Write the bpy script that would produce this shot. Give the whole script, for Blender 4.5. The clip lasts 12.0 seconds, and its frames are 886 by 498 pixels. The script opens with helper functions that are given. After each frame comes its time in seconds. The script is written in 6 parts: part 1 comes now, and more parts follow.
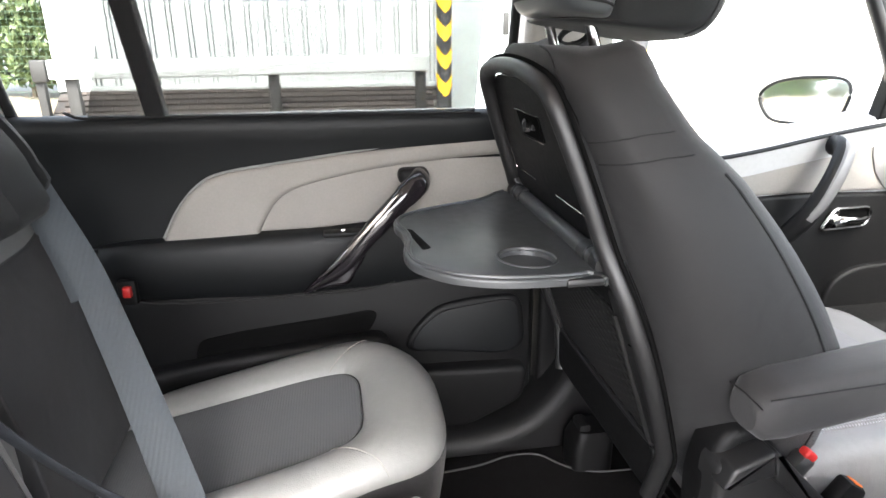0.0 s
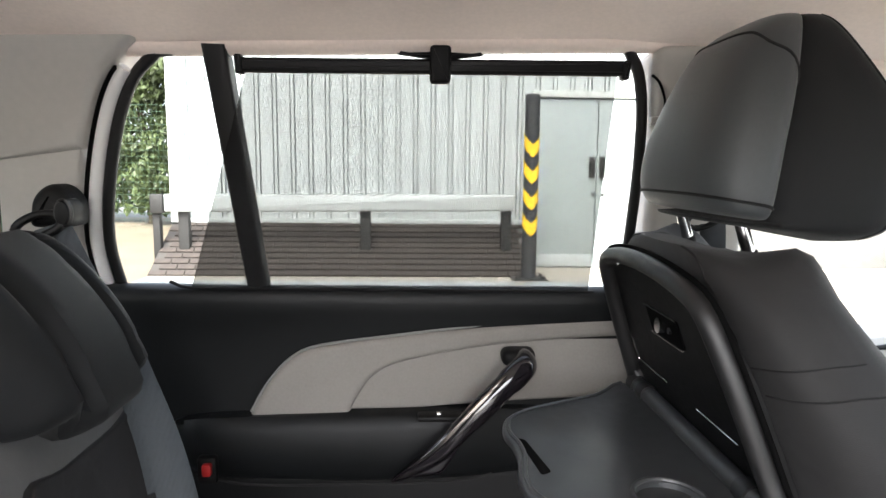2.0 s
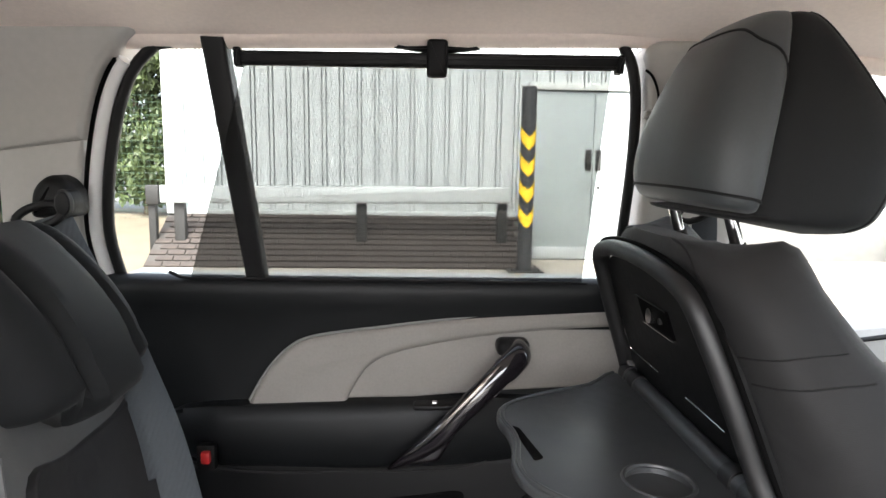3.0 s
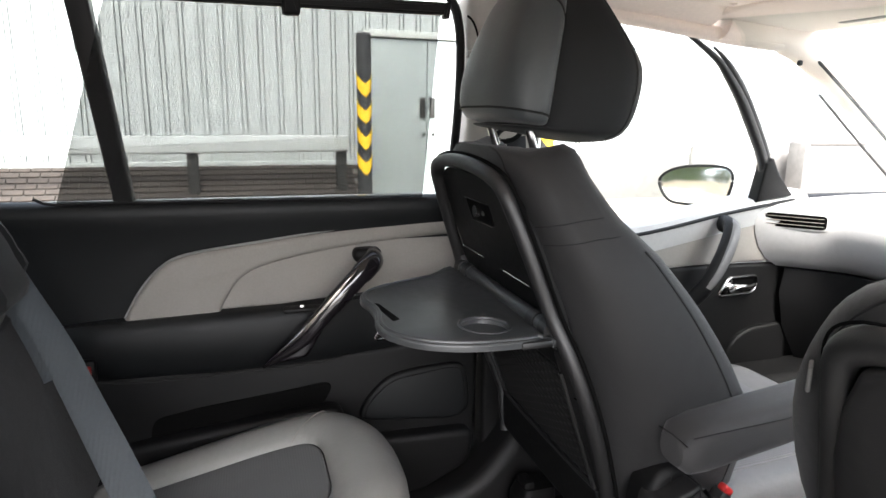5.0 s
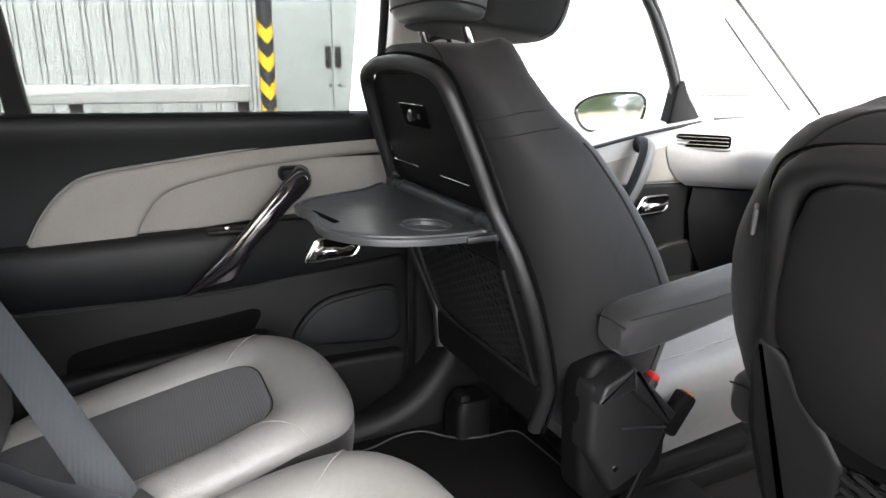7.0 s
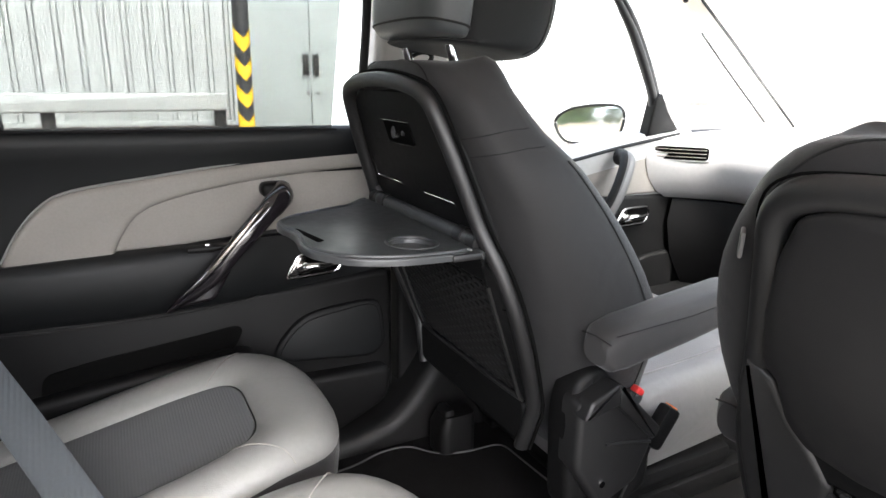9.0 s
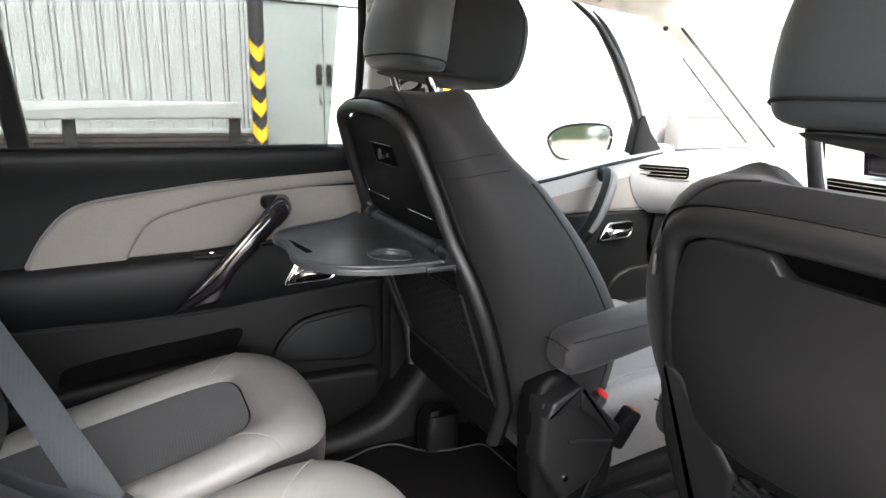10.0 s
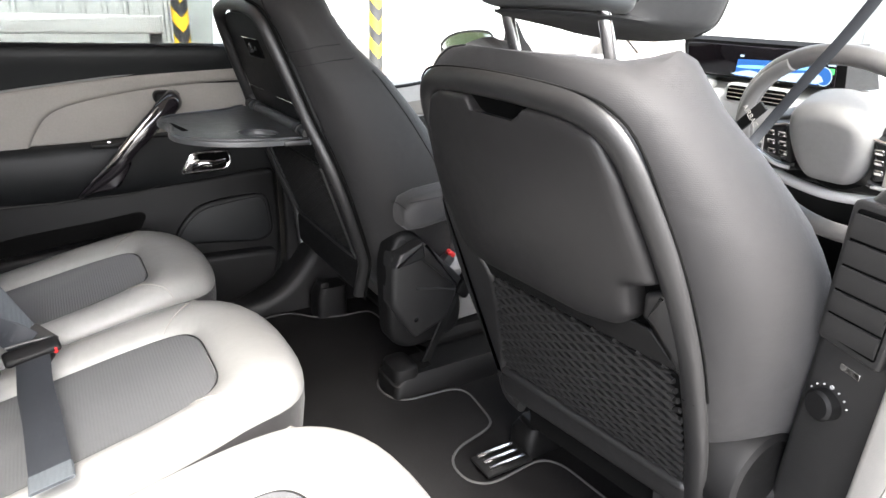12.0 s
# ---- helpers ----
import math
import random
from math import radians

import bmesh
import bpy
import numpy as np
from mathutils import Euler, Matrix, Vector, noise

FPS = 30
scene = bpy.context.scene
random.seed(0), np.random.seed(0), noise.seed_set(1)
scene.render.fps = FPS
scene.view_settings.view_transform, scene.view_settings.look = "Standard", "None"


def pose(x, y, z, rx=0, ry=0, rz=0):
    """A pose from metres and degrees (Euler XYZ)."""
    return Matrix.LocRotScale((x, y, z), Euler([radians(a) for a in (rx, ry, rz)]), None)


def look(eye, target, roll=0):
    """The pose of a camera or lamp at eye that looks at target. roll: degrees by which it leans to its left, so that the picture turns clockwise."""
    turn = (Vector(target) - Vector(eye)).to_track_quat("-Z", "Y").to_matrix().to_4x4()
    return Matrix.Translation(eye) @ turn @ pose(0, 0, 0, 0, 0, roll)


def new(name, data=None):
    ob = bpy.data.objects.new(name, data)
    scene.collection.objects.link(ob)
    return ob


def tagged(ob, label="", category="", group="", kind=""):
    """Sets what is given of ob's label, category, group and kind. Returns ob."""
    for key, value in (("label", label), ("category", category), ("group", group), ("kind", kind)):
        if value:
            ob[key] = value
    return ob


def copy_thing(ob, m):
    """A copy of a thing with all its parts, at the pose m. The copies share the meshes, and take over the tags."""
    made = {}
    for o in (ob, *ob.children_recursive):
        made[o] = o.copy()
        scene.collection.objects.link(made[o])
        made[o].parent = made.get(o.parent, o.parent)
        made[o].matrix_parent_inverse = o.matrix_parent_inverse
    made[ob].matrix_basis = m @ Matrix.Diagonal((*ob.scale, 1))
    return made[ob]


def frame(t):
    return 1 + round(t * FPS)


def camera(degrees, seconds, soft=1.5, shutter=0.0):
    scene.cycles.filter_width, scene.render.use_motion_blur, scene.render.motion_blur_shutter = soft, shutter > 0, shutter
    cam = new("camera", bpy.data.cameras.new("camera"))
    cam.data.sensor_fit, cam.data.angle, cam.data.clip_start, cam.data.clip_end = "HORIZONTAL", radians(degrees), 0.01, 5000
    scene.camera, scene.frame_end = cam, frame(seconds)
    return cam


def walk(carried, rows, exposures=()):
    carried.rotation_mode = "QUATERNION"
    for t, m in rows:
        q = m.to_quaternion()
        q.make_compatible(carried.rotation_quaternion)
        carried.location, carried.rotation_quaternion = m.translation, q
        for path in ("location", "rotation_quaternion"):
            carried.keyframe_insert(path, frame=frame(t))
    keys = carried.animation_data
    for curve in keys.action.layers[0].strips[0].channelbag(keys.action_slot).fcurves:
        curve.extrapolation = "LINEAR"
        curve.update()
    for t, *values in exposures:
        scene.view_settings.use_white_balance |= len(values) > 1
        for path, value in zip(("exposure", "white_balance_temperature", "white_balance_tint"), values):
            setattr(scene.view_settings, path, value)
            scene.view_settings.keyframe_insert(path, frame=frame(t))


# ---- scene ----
cam = camera(70.7, 12.0)
PATH = [
    (0, (0.05, -0.044, 1.239), (0.365, 1.819, 0.583), -0.2),
    (0.5, (0.029, 0.007, 1.266), (0.227, 1.938, 0.783), 0.9),
    (1, (0.026, 0.049, 1.285), (0.176, 2.011, 0.927), 0.8),
    (1.5, (0.021, 0.072, 1.304), (0.12, 2.052, 1.045), 0.9),
    (2, (0.014, 0.07, 1.307), (0.093, 2.052, 1.051), 0.6),
    (2.5, (0.016, 0.061, 1.307), (0.085, 2.044, 1.052), 1.0),
    (2.7, (0.015, 0.058, 1.311), (0.084, 2.04, 1.048), 0.9),
    (4.3, (-0.008, -0.041, 1.281), (0.404, 1.882, 0.917), 0.9),
    (4.5, (-0.017, -0.084, 1.283), (0.451, 1.823, 0.902), 0.6),
    (5, (-0.043, -0.138, 1.271), (0.545, 1.726, 0.846), 0.8),
    (5.5, (-0.066, -0.174, 1.266), (0.578, 1.667, 0.824), 0.5),
    (6, (-0.074, -0.177, 1.241), (0.68, 1.614, 0.769), 0.6),
    (6.5, (-0.083, -0.156, 1.207), (0.715, 1.606, 0.701), 0.3),
    (7, (-0.089, -0.13, 1.182), (0.757, 1.598, 0.634), 1.0),
    (8.8, (-0.09, -0.111, 1.179), (0.826, 1.582, 0.633), 1.8),
    (9, (-0.094, -0.118, 1.197), (0.814, 1.584, 0.671), 1.1),
    (9.5, (-0.099, -0.154, 1.215), (0.794, 1.565, 0.715), 1.5),
    (10, (-0.088, -0.229, 1.231), (0.788, 1.497, 0.729), 1.7),
    (10.5, (-0.049, -0.318, 1.235), (0.773, 1.43, 0.716), 1.9),
    (11, (0.012, -0.418, 1.227), (0.804, 1.317, 0.625), 1.3),
    (11.5, (0.0, -0.489, 1.218), (0.911, 1.167, 0.567), 1.3),
    (12, (-0.046, -0.526, 1.205), (0.945, 1.052, 0.481), 2.2),
]
EXPOSURES = [(0.0, 4.24), (0.7, 3.90), (1.5, 3.57), (2.5, 3.46), (4.5, 3.40), (5.5, 3.28), (6.5, 3.45), (7.0, 3.63), (9.0, 3.70), (9.5, 3.60), (10.5, 3.57), (11.0, 3.63), (12.0, 3.79)]
walk(cam, [(t, look(eye, target, roll)) for t, eye, target, roll in PATH], EXPOSURES)

# ---- light ----
world = bpy.data.worlds.new("sky")
scene.world = world
world.use_nodes = True
wn = world.node_tree.nodes
sky = wn.new("ShaderNodeTexSky")
sky.sky_type, sky.sun_disc = "NISHITA", False
sky.sun_elevation, sky.sun_rotation = radians(55), radians(190)
sky.air_density, sky.dust_density, sky.ozone_density = 0.8, 4.5, 0.8
veil = wn.new("ShaderNodeHueSaturation")
veil.inputs["Saturation"].default_value = 0.5
world.node_tree.links.new(sky.outputs[0], veil.inputs["Color"])
world.node_tree.links.new(veil.outputs[0], wn["Background"].inputs[0])
wn["Background"].inputs[1].default_value = 0.15
sun = new("sun", bpy.data.lights.new("sun", "SUN"))
sun.data.energy, sun.data.angle, sun.data.color = 0.85, radians(16), (1.0, 0.97, 0.93)
sun.matrix_world = look((0, 0, 0), (0.11, 0.62, -0.93))

# ---- materials ----


def mat(name, color, rough=0.6, metal=0.0, var=0.12, grain=60.0, bump=0.15, fine=700.0, coat=0.0, sheen=0.0, blotch=4.0, ribs=0.0, spec=0.5, wrinkle=0.0, cross=0.0, way="X"):
    """Principled surface with colour variation at two scales and a fine relief; ribs: lines a metre."""
    m = bpy.data.materials.new(name)
    m.use_nodes = True
    n, l = m.node_tree.nodes, m.node_tree.links
    p = n["Principled BSDF"]
    tc = n.new("ShaderNodeTexCoord")
    a, b, f = (n.new("ShaderNodeTexNoise") for _ in range(3))
    for node, scale, detail in ((a, blotch, 3), (b, grain, 4), (f, fine, 2)):
        l.new(tc.outputs["Object"], node.inputs["Vector"])
        node.inputs["Scale"].default_value, node.inputs["Detail"].default_value = scale, detail
    mixed = n.new("ShaderNodeMath")
    mixed.operation = "ADD"
    l.new(a.outputs["Fac"], mixed.inputs[0])
    l.new(b.outputs["Fac"], mixed.inputs[1])
    ramp = n.new("ShaderNodeMapRange")
    ramp.inputs["From Min"].default_value, ramp.inputs["From Max"].default_value = 0.7, 1.3
    ramp.inputs["To Min"].default_value, ramp.inputs["To Max"].default_value = 1 - var, 1 + var
    l.new(mixed.outputs[0], ramp.inputs["Value"])
    tint = n.new("ShaderNodeVectorMath")
    tint.operation = "SCALE"
    tint.inputs[0].default_value = color
    l.new(ramp.outputs[0], tint.inputs["Scale"])
    l.new(tint.outputs[0], p.inputs["Base Color"])
    rr = n.new("ShaderNodeMapRange")
    rr.inputs["To Min"].default_value, rr.inputs["To Max"].default_value = max(0.02, rough - 0.08), min(1, rough + 0.08)
    l.new(b.outputs["Fac"], rr.inputs["Value"])
    l.new(rr.outputs[0], p.inputs["Roughness"])
    p.inputs["Metallic"].default_value, p.inputs["Coat Weight"].default_value = metal, coat
    p.inputs["Sheen Weight"].default_value, p.inputs["Specular IOR Level"].default_value = sheen, spec
    p.inputs["Sheen Roughness"].default_value = 0.4
    if bump:
        bp = n.new("ShaderNodeBump")
        bp.inputs["Strength"].default_value, bp.inputs["Distance"].default_value = bump, 0.0015
        height = f.outputs["Fac"]
        if ribs:
            w = n.new("ShaderNodeTexWave")
            w.bands_direction = way
            w.inputs["Scale"].default_value = ribs / 6.283
            w.inputs["Distortion"].default_value = 0.4
            l.new(tc.outputs["Object"], w.inputs["Vector"])
            s = n.new("ShaderNodeMath")
            s.operation = "MULTIPLY_ADD"
            l.new(w.outputs["Fac"], s.inputs[0])
            s.inputs[1].default_value = 0.12 if way == "Z" else 1.0
            l.new(f.outputs["Fac"], s.inputs[2])
            height = s.outputs[0]
        if wrinkle:
            k, mk = n.new("ShaderNodeTexNoise"), n.new("ShaderNodeMath")
            k.inputs["Scale"].default_value, k.inputs["Detail"].default_value, k.inputs["Distortion"].default_value = 17.0, 2.0, 0.8
            l.new(tc.outputs["Object"], k.inputs["Vector"])
            mk.operation = "MULTIPLY_ADD"
            mk.inputs[1].default_value = wrinkle
            l.new(k.outputs["Fac"], mk.inputs[0])
            l.new(height, mk.inputs[2])
            height = mk.outputs[0]
        if cross:
            waves = [n.new("ShaderNodeTexWave") for _ in range(2)]
            for node, way in zip(waves, ("X", "Y")):
                node.bands_direction = way
                node.inputs["Scale"].default_value = cross / 6.283
                l.new(tc.outputs["Object"], node.inputs["Vector"])
            knots, lift = n.new("ShaderNodeMath"), n.new("ShaderNodeMath")
            knots.operation, lift.operation = "MULTIPLY", "MULTIPLY_ADD"
            l.new(waves[0].outputs["Fac"], knots.inputs[0])
            l.new(waves[1].outputs["Fac"], knots.inputs[1])
            l.new(knots.outputs[0], lift.inputs[0])
            lift.inputs[1].default_value = 3.0
            l.new(height, lift.inputs[2])
            height = lift.outputs[0]
            shade = n.new("ShaderNodeMath")
            shade.operation = "MULTIPLY_ADD"
            shade.inputs[1].default_value = 0.9
            l.new(knots.outputs[0], shade.inputs[0])
            l.new(ramp.outputs[0], shade.inputs[2])
            l.new(shade.outputs[0], tint.inputs["Scale"])
        l.new(height, bp.inputs["Height"])
        l.new(bp.outputs[0], p.inputs["Normal"])
    return m


def glassy(name, tint, weave=0.0, holes=0.5):
    """A thin clear pane, or, with weave, a dark net that lets a share of the light through."""
    m = bpy.data.materials.new(name)
    m.use_nodes = True
    n, l = m.node_tree.nodes, m.node_tree.links
    n.remove(n["Principled BSDF"])
    tr = n.new("ShaderNodeBsdfTransparent")
    tr.inputs[0].default_value = (*tint, 1)
    mx = n.new("ShaderNodeMixShader")
    if weave:
        d = n.new("ShaderNodeBsdfDiffuse")
        d.inputs[0].default_value = (weave, weave, weave * 1.03, 1)
        tr.inputs[0].default_value = (holes, holes * 1.01, holes, 1)
        add = n.new("ShaderNodeAddShader")
        l.new(tr.outputs[0], add.inputs[0])
        l.new(d.outputs[0], add.inputs[1])
        l.new(add.outputs[0], n["Material Output"].inputs[0])
        n.remove(mx)
        return m
    if not weave:
        g, fr = n.new("ShaderNodeBsdfGlossy"), n.new("ShaderNodeLayerWeight")
        g.inputs["Roughness"].default_value = 0.01
        fr.inputs[0].default_value = 0.5
        pw, sc = n.new("ShaderNodeMath"), n.new("ShaderNodeMapRange")
        pw.operation = "POWER"
        pw.inputs[1].default_value = 5.0
        l.new(fr.outputs["Facing"], pw.inputs[0])
        l.new(pw.outputs[0], sc.inputs["Value"])
        sc.inputs["To Min"].default_value, sc.inputs["To Max"].default_value = 0.02, 0.6
        l.new(sc.outputs[0], mx.inputs[0])
        l.new(g.outputs[0], mx.inputs[2])
    l.new(tr.outputs[0], mx.inputs[1])
    l.new(mx.outputs[0], n["Material Output"].inputs[0])
    return m


def glow(name, color, strength):
    m = bpy.data.materials.new(name)
    m.use_nodes = True
    p = m.node_tree.nodes["Principled BSDF"]
    p.inputs["Base Color"].default_value = (0.02, 0.02, 0.02, 1)
    p.inputs["Emission Color"].default_value, p.inputs["Emission Strength"].default_value = (*color, 1), strength
    p.inputs["Roughness"].default_value = 0.15
    return m


SEAT = mat("charcoal_seat_cloth", (0.0188, 0.0183, 0.0188), 0.66, var=0.12, grain=250, bump=0.3, fine=1600, sheen=0.11, spec=0.4, wrinkle=5.0, ribs=1000, way="Z")
HEAD = mat("charcoal_headrest_leatherette", (0.0500, 0.0552, 0.0582), 0.5, var=0.08, grain=200, bump=0.2, fine=900, sheen=0.16)
LEATHER = mat("pale_greige_leather", (0.218, 0.216, 0.208), 0.42, var=0.05, grain=120, bump=0.3, fine=550, blotch=9, wrinkle=5.0)
GREYLEATHER = mat("mid_grey_leather", (0.135, 0.134, 0.130), 0.5, var=0.07, grain=120, bump=0.25, fine=550, wrinkle=5.0)
INSERT = mat("dark_ribbed_cloth", (0.062, 0.064, 0.066), 0.85, var=0.14, grain=300, bump=0.16, fine=1500, sheen=0.3, ribs=420)
WEAVE = mat("grey_woven_cloth", (0.21, 0.206, 0.212), 0.8, var=0.12, grain=200, bump=0.8, fine=900, cross=380.0)
ARMCLOTH = mat("soft_grey_armrest_cloth", (0.033, 0.0318, 0.0325), 0.7, var=0.12, grain=250, bump=0.3, fine=1600, sheen=0.15, wrinkle=3.0)
PLASTIC = mat("black_grained_plastic", (0.0045, 0.0045, 0.0047), 0.52, var=0.12, grain=90, bump=0.3, fine=1100, spec=0.24)
SOFT = mat("dark_soft_touch_panel", (0.0059, 0.0067, 0.0074), 0.50, var=0.12, grain=70, bump=0.3, fine=800, spec=0.32)
TABLE = mat("grey_satin_table_plastic", (0.048, 0.050, 0.051), 0.33, var=0.06, grain=60, bump=0.16, fine=900)
SHELL = mat("satin_dark_grey_plastic", (0.0118, 0.0116, 0.0118), 0.45, var=0.07, grain=60, bump=0.16, fine=900, spec=0.62)
TABLEBACK = mat("satin_black_table_back", (0.0128, 0.0124, 0.0126), 0.47, var=0.07, grain=60, bump=0.10, fine=900, spec=0.36)
PIANO = mat("gloss_black_lacquer", (0.012, 0.010, 0.012), 0.08, var=0.05, bump=0.0, coat=1.0)
DARKCHROME = mat("dark_bright_plating", (0.42, 0.38, 0.36), 0.15, metal=1.0, var=0.08, bump=0.0)
CHROME = mat("satin_chrome", (0.75, 0.74, 0.73), 0.16, metal=1.0, var=0.05, bump=0.0)
SILVER = mat("satin_silver_paint", (0.62, 0.62, 0.63), 0.38, metal=0.25, var=0.04, bump=0.0)
STEEL = mat("bright_post_steel", (0.82, 0.82, 0.83), 0.12, metal=1.0, var=0.04, bump=0.0)
CREAM = mat("pale_beige_headlining", (0.90, 0.78, 0.70), 0.9, var=0.05, grain=150, bump=0.25, fine=1300, blotch=3)
PILLAR = mat("pale_grey_pillar_plastic", (0.45, 0.435, 0.405), 0.55, var=0.04, grain=80, bump=0.18, fine=900)
TRIM = mat("greige_door_cloth", (0.243, 0.226, 0.208), 0.75, var=0.07, grain=220, bump=0.3, fine=1300, blotch=6)
DASH = mat("light_grey_dash_skin", (0.43, 0.428, 0.42), 0.5, var=0.05, grain=90, bump=0.25, fine=800)
WEB = mat("blue_grey_belt_webbing", (0.066, 0.075, 0.083), 0.7, var=0.10, grain=200, bump=0.35, fine=1600, ribs=300)
WEBDARK = mat("dark_belt_webbing", (0.015, 0.0175, 0.022), 0.7, var=0.12, grain=200, bump=0.35, fine=1600)
CARPET = mat("black_carpet", (0.0095, 0.0092, 0.0094), 0.95, var=0.3, grain=300, bump=0.8, fine=900, spec=0.05)
PIPING = mat("grey_mat_edging", (0.036, 0.036, 0.036), 0.7, var=0.1, grain=400)
GREYTRIM = mat("mid_grey_pillar_trim", (0.024, 0.0235, 0.023), 0.48, var=0.08, grain=80, bump=0.25, fine=900)
CUSHION = mat("grey_front_seat_leather", (0.190, 0.184, 0.184), 0.45, var=0.06, grain=120, bump=0.3, fine=550, wrinkle=5.0)
RIM = mat("grey_wheel_leather", (0.150, 0.146, 0.143), 0.4, var=0.08, grain=90, bump=0.25, fine=700)
RIMPALE = mat("pale_grey_airbag_cover", (0.25, 0.246, 0.241), 0.5, var=0.06, grain=90, bump=0.25, fine=700)
RED = mat("red_button_plastic", (0.55, 0.03, 0.03), 0.35, var=0.08, bump=0.0)
ORANGE = mat("orange_button_plastic", (0.75, 0.16, 0.03), 0.35, var=0.08, bump=0.0)
SEAM = mat("dark_stitching", (0.006, 0.006, 0.006), 0.8, var=0.1)
SEAMLIGHT = mat("grey_stitching", (0.27, 0.26, 0.24), 0.8, var=0.1)
RUBBER = mat("black_rubber_seal", (0.0045, 0.0042, 0.0045), 0.5, var=0.1, spec=0.35)
HEADCLOTH = mat("black_headrest_cloth", (0.0082, 0.0088, 0.0094), 0.72, var=0.12, grain=250, bump=0.3, fine=1600, sheen=0.08, spec=0.3)
SILL = mat("dark_grey_sill_plastic", (0.0062, 0.0062, 0.0064), 0.5, var=0.12, grain=90, bump=0.3, fine=1000, spec=0.3)
WHITEPAINT = mat("white_car_paint", (0.80, 0.80, 0.79), 0.25, var=0.02, bump=0.0, coat=0.4)
VOIDNET = mat("black_net_cord", (0.008, 0.0078, 0.0078), 0.7, var=0.15, bump=0.0, spec=0.3)
# near-black that stands for shade in hollows and gaps; also colours bulkhead and latch plate
VOID = mat("deep_black_shade", (0.003, 0.003, 0.003), 0.95, var=0.2, spec=0.06)
PANE = glassy("clear_window_glass", (0.93, 0.95, 0.94))
TINTED = glassy("dark_tinted_glass", (0.30, 0.33, 0.32))
NET = glassy("grey_blind_mesh", (1.0, 1.0, 1.0), weave=0.014, holes=0.45)
MIRROR = mat("mirror_glass", (0.93, 0.94, 0.93), 0.09, metal=1.0, var=0.01, bump=0.0)
SCREEN = glow("blue_display", (0.04, 0.19, 0.60), 0.10)
SCREENPALE = glow("pale_display", (0.20, 0.50, 0.95), 0.20)
SCREENWHITE = glow("white_display", (0.62, 0.82, 1.0), 0.11)
SCREENGREEN = glow("green_display", (0.1, 0.8, 0.2), 0.15)
CLAD = mat("pale_grey_steel_cladding", (0.405, 0.429, 0.429), 0.45, var=0.04, grain=6, bump=0.0, blotch=0.7)
CLADTRIM = mat("cream_steel_flashing", (0.50, 0.515, 0.495), 0.5, var=0.08, grain=8, blotch=1.0)
DOORSTEEL = mat("grey_painted_steel_door", (0.295, 0.328, 0.328), 0.45, var=0.05, grain=10, bump=0.1, fine=150, blotch=1.2)
PLINTH = mat("grey_rendered_plinth", (0.135, 0.131, 0.125), 0.85, var=0.15, grain=12, blotch=1.5)
BRICK = mat("dark_brown_paving_brick", (0.030, 0.0222, 0.0185), 0.85, var=0.45, grain=25, bump=0.6, fine=220, blotch=3)
MORTAR = mat("dark_joint", (0.035, 0.031, 0.028), 0.95, var=0.2)
GALV = mat("pale_galvanised_rail", (0.40, 0.42, 0.42), 0.5, var=0.08, grain=12, metal=0.2, blotch=2)
POSTMETAL = mat("dull_grey_post", (0.0105, 0.0096, 0.0088), 0.7, var=0.2, grain=20)
BLACKPOST = mat("black_coated_bollard", (0.025, 0.025, 0.027), 0.5, var=0.2, grain=15, blotch=5)
YELLOW = mat("yellow_reflective_chevron", (0.85, 0.52, 0.02), 0.45, var=0.08, grain=20, bump=0.05)
ASPHALT = mat("grey_worn_asphalt", (0.125, 0.122, 0.117), 0.9, var=0.22, grain=14, bump=0.6, fine=180, blotch=0.6)
APRON = mat("pale_worn_yard_surface", (0.29, 0.262, 0.222), 0.9, var=0.22, grain=14, bump=0.6, fine=180, blotch=0.6)
SAND = mat("yellow_sandy_ground", (0.125, 0.101, 0.070), 0.95, var=0.25, grain=20, bump=0.6, fine=180, blotch=0.9)
FENCE = mat("green_wire_fence", (0.035, 0.075, 0.045), 0.5, var=0.1)
BARK = mat("brown_bark", (0.10, 0.075, 0.05), 0.9, var=0.3, grain=30, bump=0.8, fine=90)
FARWALL = mat("pale_far_render", (0.62, 0.62, 0.60), 0.8, var=0.06, grain=5, blotch=0.5)


def leafy(name, color):
    m = mat(name, color, 0.55, var=0.45, grain=3.0, bump=0.0, blotch=0.6)
    p = m.node_tree.nodes["Principled BSDF"]
    p.inputs["Subsurface Weight"].default_value = 0.0
    return m


LEAF = leafy("green_hedge_leaf", (0.044, 0.062, 0.018))

# ---- building helpers ----
ORIGIN = {}


def thing(name, label, category, group="", kind="", at=(0, 0, 0)):
    ob = new(name)
    ob.empty_display_size = 0.1
    ob.location = at
    ORIGIN[ob] = Vector(at)
    return tagged(ob, label, category, group, kind)


def part(name, bm, material, parent=None, label="", sharp=38):
    """Link a bmesh, drawn in world places, as one mesh under a thing or a part."""
    base = ORIGIN[parent] if parent else Vector((0, 0, 0))
    bmesh.ops.recalc_face_normals(bm, faces=bm.faces)
    lim = radians(sharp)
    for f in bm.faces:
        f.smooth = True
    for e in bm.edges:
        if len(e.link_faces) == 2 and e.calc_face_angle(0) > lim:
            e.smooth = False
    bmesh.ops.translate(bm, verts=bm.verts, vec=-base)
    me = bpy.data.meshes.new(name)
    bm.to_mesh(me)
    bm.free()
    me.materials.append(material)
    ob = new(name, me)
    if parent:
        ob.parent = parent
        ORIGIN[ob] = base
    if label:
        ob["label"] = label
    return ob


def solo(name, bm, material, label, category, kind="", group="", sharp=38):
    return tagged(part(name, bm, material, None, "", sharp), label, category, group, kind)


